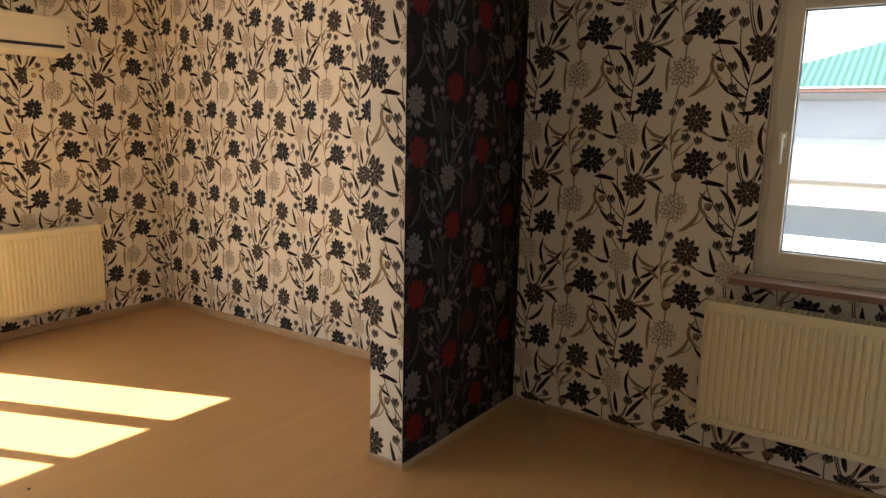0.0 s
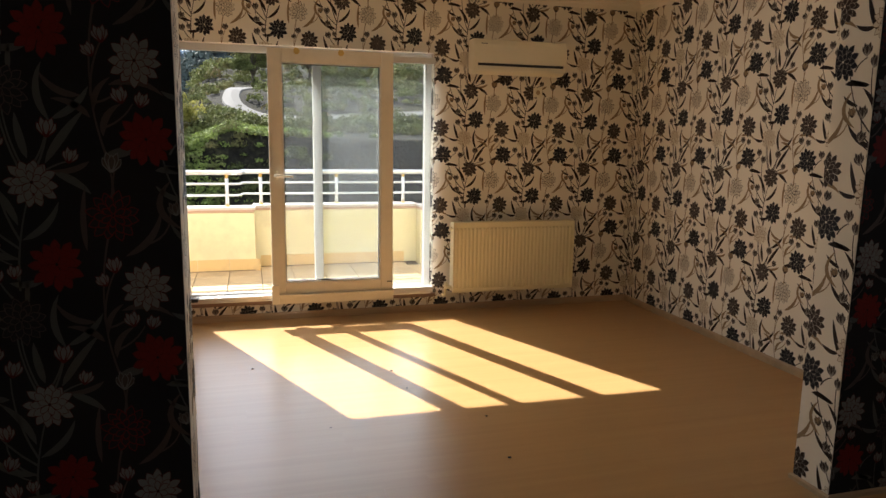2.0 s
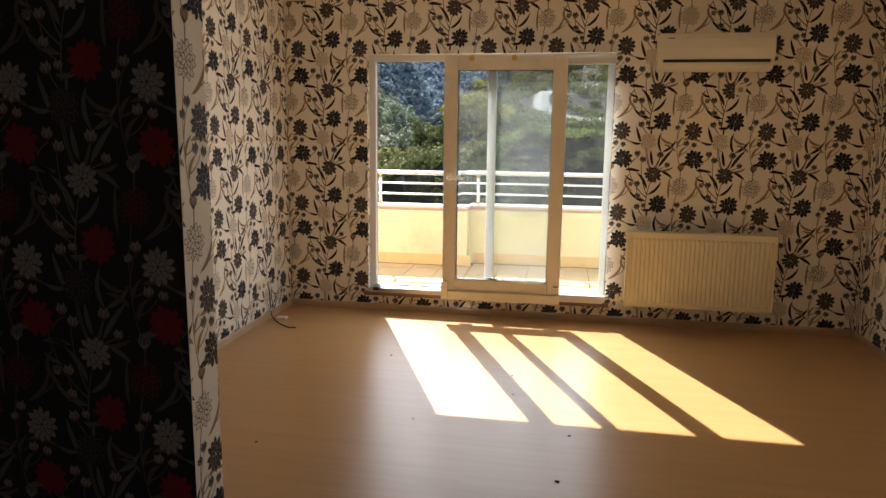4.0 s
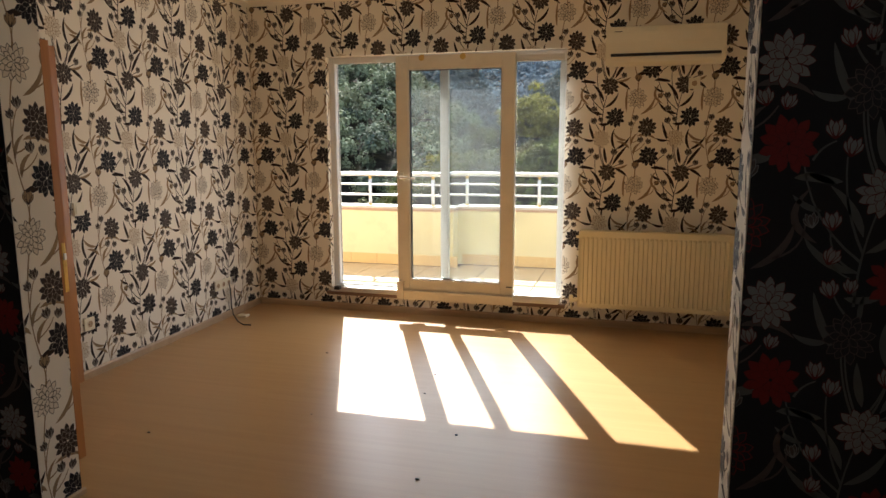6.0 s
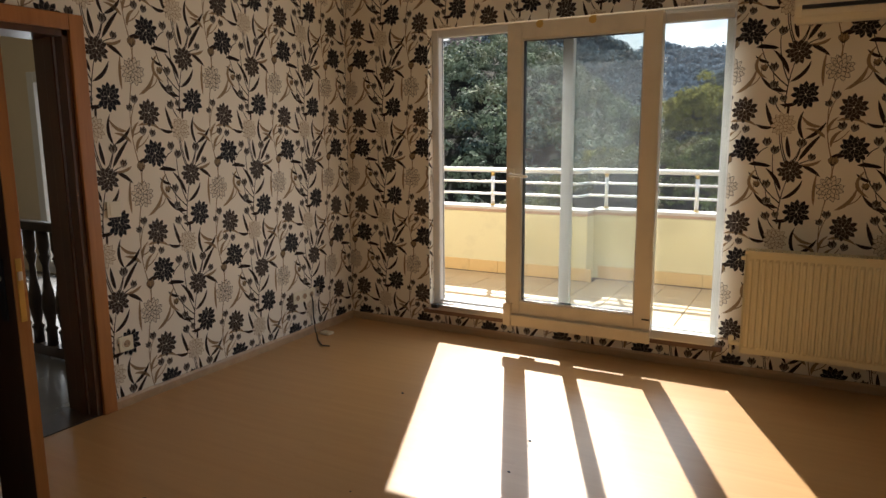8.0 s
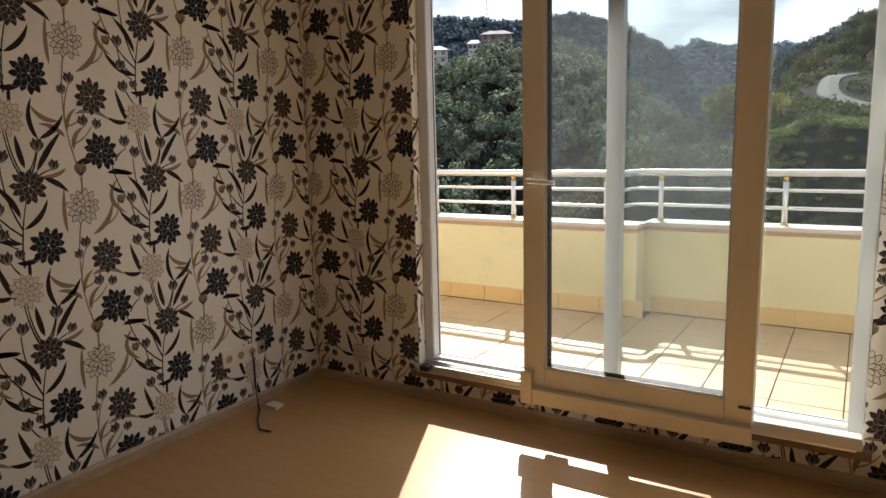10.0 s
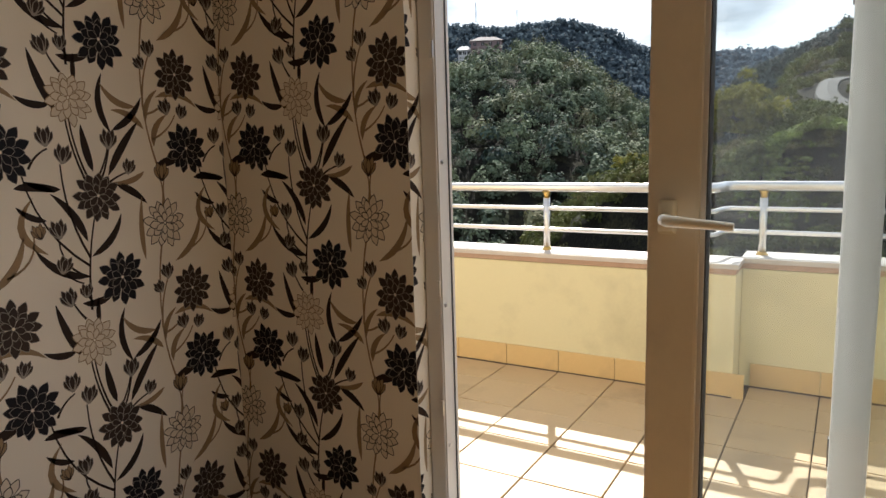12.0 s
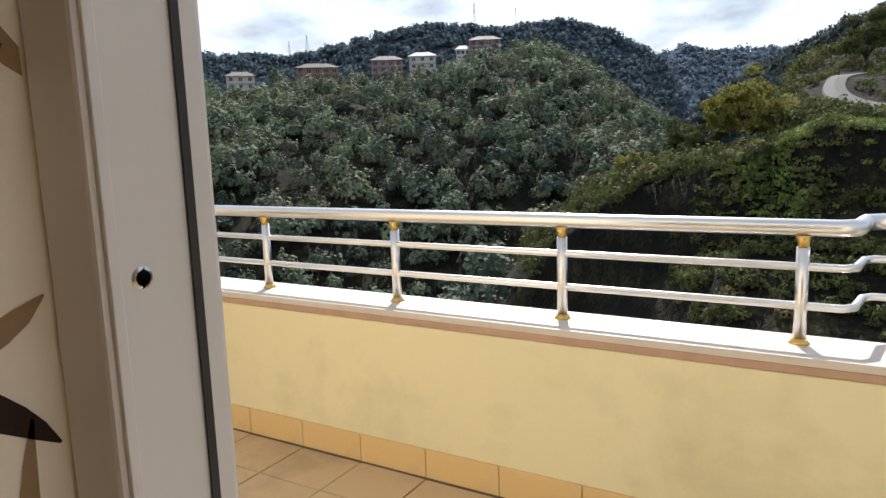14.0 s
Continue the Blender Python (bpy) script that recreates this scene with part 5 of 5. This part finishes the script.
tree("tree", 15.2, 62, 2.6, 1.6, LEAVES_YELLOW, "low yellowish tree on the spur", 34)
tree("tree", 20.9, 140, 10, 4.2, LEAVES_YELLOW, "yellowing poplar in the valley", 35)
tree("tree", -5.2, 80, 8, 3.2, LEAVES_BUSH, "green tree above the lane", 36)
tree("tree", -0.5, 76, 6, 2.6, LEAVES_BUSH, "green tree beside the lane", 37)


# ---- houses on the hill ----
def house(az, r, w, storeys, wall_colour, roof_colour, label, turn=0):
    at = spot(az, r, 1.0)
    o = empty("house", at, label, "house")
    o.rotation_euler = (0, 0, radians(az + turn))
    wm = surface("house_wall", wall_colour, 0.85, vary=0.1, scale=0.5, fine=6)
    rm = surface("house_roof", roof_colour, 0.8, vary=0.2, scale=0.6, fine=8)
    hgt = 1 + 3.0 * storeys
    body = part("wall", box_bm(-w / 2, -4, -5, w / 2, 4, hgt), wm, o)
    bm = bmesh.new()
    v = [bm.verts.new(c) for c in ((-w / 2 - 0.8, -4.8, hgt), (w / 2 + 0.8, -4.8, hgt), (w / 2 + 0.8, 4.8, hgt), (-w / 2 - 0.8, 4.8, hgt), (-w / 4, 0, hgt + 2.2), (w / 4, 0, hgt + 2.2))]
    for q in ((0, 1, 5, 4), (1, 2, 5), (2, 3, 4, 5), (3, 0, 4), (3, 2, 1, 0)):
        bm.faces.new([v[i] for i in q])
    part("roof", bm, rm, o)
    for s in range(storeys):
        part("floor_band", box_bm(-w / 2 - 0.15, -4.5, 0.8 + 3 * s, w / 2 + 0.15, -3.98, 1.05 + 3 * s), wm, o)
        for k in range(max(3, int(w / 3.2))):
            x = -w / 2 + (k + 0.5) * w / max(3, int(w / 3.2))
            win = part("window", box_bm(x - 0.7, -4.06, 1.9 + 3 * s, x + 0.7, -4.0, 3.4 + 3 * s), BLACK, o)
            part("window_frame", box_bm(x - 0.05, -4.1, 1.9 + 3 * s, x + 0.05, -4.05, 3.4 + 3 * s), PVC_WHITE, win)
    return o


house(26.9, 322, 14, 2, (0.25, 0.18, 0.18), (0.14, 0.12, 0.12), "pink and brown apartment house on the crest")
house(28.7, 326, 6, 1, (0.6, 0.6, 0.6), (0.5, 0.5, 0.5), "small pale house on the crest")
house(34.9, 318, 14, 3, (0.29, 0.2, 0.21), (0.14, 0.11, 0.11), "pink rendered apartment house on the hill")
house(32.0, 322, 12, 2, (0.5, 0.48, 0.44), (0.5, 0.5, 0.5), "grey house with a pale roof on the hill")
house(40.5, 322, 19, 2, (0.24, 0.17, 0.13), (0.1, 0.08, 0.07), "brown long house on the hill")
house(46.5, 322, 12, 2, (0.5, 0.47, 0.42), (0.15, 0.12, 0.1), "grey house among trees on the hill")


def mast(az, r, hgt):
    at = ridge_spot(crest_middle, r, az, r)
    o = empty("transmission_mast", at, "thin grey lattice mast on the skyline", "mast")
    for sx, sy in ((-1, -1), (1, -1), (1, 1), (-1, 1)):
        part("leg", tube_bm([(sx * 1.2, sy * 1.2, 0), (sx * 0.15, sy * 0.15, hgt)], 0.13, 5), ALU_DULL, o)
    for k in range(1, 6):
        q = 1.2 - 1.05 * k / 6
        part("brace", tube_bm([(-q, -q, hgt * k / 6), (q, q, hgt * k / 6)], 0.1, 5), ALU_DULL, o)
    return o


ALU_DULL = surface("dull_steel", (0.3, 0.31, 0.33), 0.6, metal=0.4)
for az, r, hgt in ((24.4, 640, 18), (27.7, 640, 24), (41.2, 640, 18), (42.6, 640, 16)):
    mast(az, r, hgt)


# ---- the neighbouring building, seen from the side window ----
def neighbour():
    o = empty("neighbour_building", (27, -10, -10), "white rendered building with a green corrugated roof", "building")
    white = surface("white_render", (0.42, 0.42, 0.415), 0.85, vary=0.05, scale=0.8, fine=12)
    beige = surface("beige_render", (0.27, 0.215, 0.155), 0.85, vary=0.06, scale=0.8, fine=12)
    green = surface("green_roof_sheet", (0.02, 0.085, 0.062), 0.5, vary=0.12, scale=1.0, fine=10)
    y0, y1, xw = -26.0, 0.15, 26.2
    put("wall", box_bm(xw, y0, -10, xw + 9, y1, 2.84), white, o)
    put("wall_panel", box_bm(xw - 0.05, -22, 1.45, xw, 0.1, 2.6, 0.01), surface("pale_grey_render", (0.33, 0.33, 0.34), 0.8, vary=0.04), o)
    put("eave", box_bm(xw - 0.75, y0 - 0.6, 2.82, xw + 9.6, y1 + 0.6, 2.93), surface("brown_fascia", (0.16, 0.07, 0.05), 0.7), o)
    bm = bmesh.new()
    n = 130
    xr, zr = xw + 4.5, 5.35
    top, low = [], []
    for k in range(n * 2 + 1):
        y = y1 + 0.7 - (y1 - y0 + 1.4) * k / (n * 2)
        lift = 0.045 if k % 2 else 0.0
        run = min(1.0, (y1 + 0.7 - y) / 6.5)
        low.append(bm.verts.new((xw - 0.8, y, 2.95 + lift)))
        top.append(bm.verts.new((xw - 0.8 + (xr - xw + 0.8) * run, y, 2.95 + lift + (zr - 2.95) * run)))
    for k in range(n * 2):
        bm.faces.new((low[k], low[k + 1], top[k + 1], top[k]))
    put("roof", bm, green, o, "green corrugated sheet roof")
    put("chimney", box_bm(xw + 3.2, -4.9, 3.6, xw + 4.4, -4.1, 6.3), white, o)
    put("balcony_front", box_bm(xw - 1.5, -24, -0.45, xw - 1.35, 0.3, 0.12, 0.01), beige, o)
    put("balcony_slab", box_bm(xw - 1.5, -24, -0.62, xw, 0.3, -0.45), white, o)
    put("balcony_coping", box_bm(xw - 1.55, -24, 0.12, xw - 1.3, 0.35, 0.17), surface("dark_coping", (0.12, 0.1, 0.09), 0.7), o)
    put("handrail", tube_bm([(xw - 1.42, -24, 0.75), (xw - 1.42, 0.3, 0.75)], 0.022, 8), PVC_WHITE, o)
    for k in range(15):
        y = 0.2 - k * 1.55
        put("rail_post", tube_bm([(xw - 1.42, y, 0.17), (xw - 1.42, y, 0.75)], 0.02, 6), PVC_WHITE, o)
    put("terrace", box_bm(14.5, -24, -2.6, xw - 1.6, 2, -1.55), white, o)
    for z in (-0.55, -0.95):
        put("terrace_rail", tube_bm([(14.7, -24, z), (14.7, 2, z)], 0.03, 8), PVC_WHITE, o)
    for k in range(9):
        put("terrace_post", tube_bm([(14.7, 0.3 - k * 2.0 - 3.2, -1.55), (14.7, 0.3 - k * 2.0 - 3.2, -0.5)], 0.05, 8), PVC_WHITE, o)
    return o


neighbour()


# ---- the storeys below ----
below = surface("outer_render", (0.55, 0.5, 0.4), 0.85, vary=0.08, scale=0.8)
tagged(part("building_below", box_bm(HX - 0.2, BACK - T, -12, RIGHT + T, TN, -0.21), below), "plain rendered storeys below the flat", "building", kind="structure")
tagged(part("roof", box_bm(HX - 0.4, BACK - T - 0.2, CEIL + 0.21, RIGHT + T + 0.2, TN + 0.05, CEIL + 0.4), below), "plain roof slab over the flat", "roof", kind="structure")
tagged(part("balcony_slab", box_bm(BAL_X0, TN, -0.6, BAL_X1, PY2 + 0.24, -0.21), below), "concrete slab under the balcony", "slab", kind="structure")


# ---- laminate planks ----
def plank_rows(x0, x1, y0, y1, width, length, seed):
    rng = random.Random(seed)
    meshes = {}
    y = y0
    count = 0
    while y < y1 - 0.01:
        w = min(width, y1 - y)
        x = x0 - rng.uniform(0, length)
        while x < x1:
            a, b = max(x, x0), min(x + length, x1)
            if b - a > 0.02:
                key = (round(b - a, 4), round(w, 4))
                if key not in meshes:
                    bm = box_bm(0, 0, -0.01, b - a - 0.0001, w - 0.0001, 0.0)
                    me = bpy.data.meshes.new("plank"); bm.to_mesh(me); bm.free()
                    me.materials.append(LAMINATE)
                    meshes[key] = me
                p = new("plank", meshes[key]); p.parent = floor; p.location = (a, y, 0)
                count += 1
            x += length
        y += width
    return count


plank_rows(-T + 0.22, RIGHT, FAR - 0.01, 0.0, 0.193, 1.2, 3)
plank_rows(OPEN_L, OPEN_R, NEAR + 0.0, FAR - 0.01, 0.19, 1.2, 4)
plank_rows(0.0, RIGHT, BACK, NEAR, 0.193, 1.2, 5)


# ---- balcony tiles ----
def tile_mesh(w, d, h, gap, mat):
    bm = box_bm(gap / 2, gap / 2, -h, w - gap / 2, d - gap / 2, 0.0)
    bmesh.ops.bevel(bm, geom=[e for e in bm.edges if all(v.co.z > -1e-4 for v in e.verts)], offset=0.002, segments=1, affect='EDGES')
    me = bpy.data.meshes.new("tile"); bm.to_mesh(me); bm.free(); me.materials.append(mat)
    return me


TW = 0.325
tile = tile_mesh(TW, TW, 0.012, 0.006, TILE_BUFF)
rng = random.Random(8)
half_tile = tile_mesh(TW, 0.278, 0.012, 0.006, TILE_BUFF)
for i in range(-21, 17):
    for j in range(-1, 6):
        x, y = 0.029 + i * TW, 1.732 - TW * (j + 1)
        if y < TN:
            continue
        t = new("tile", half_tile if j < 0 else tile); t.parent = balcony_floor; t.location = (x, y, 0.02 + rng.uniform(-0.0015, 0.0005))
for i in range(4, 9):
    t = new("tile", half_tile); t.parent = balcony_floor; t.location = (0.029 + i * TW, 2.012, 0.0185)
bm = box_bm(0.002, -0.010, 0.004, TW - 0.002, 0.0, 0.145, 0.002)
skirt_tile = bpy.data.meshes.new("skirting_tile"); bm.to_mesh(skirt_tile); bm.free(); skirt_tile.materials.append(RENDER_YELLOW_DARK)
for x0, x1, y in BAYS:
    for i in range(-30, 20):
        x = 0.029 + i * TW
        if x >= x0 - 0.001 and x + TW <= x1 + 0.08:
            t = new("skirting_tile", skirt_tile); t.parent = parapet; t.location = (x, y, 0)
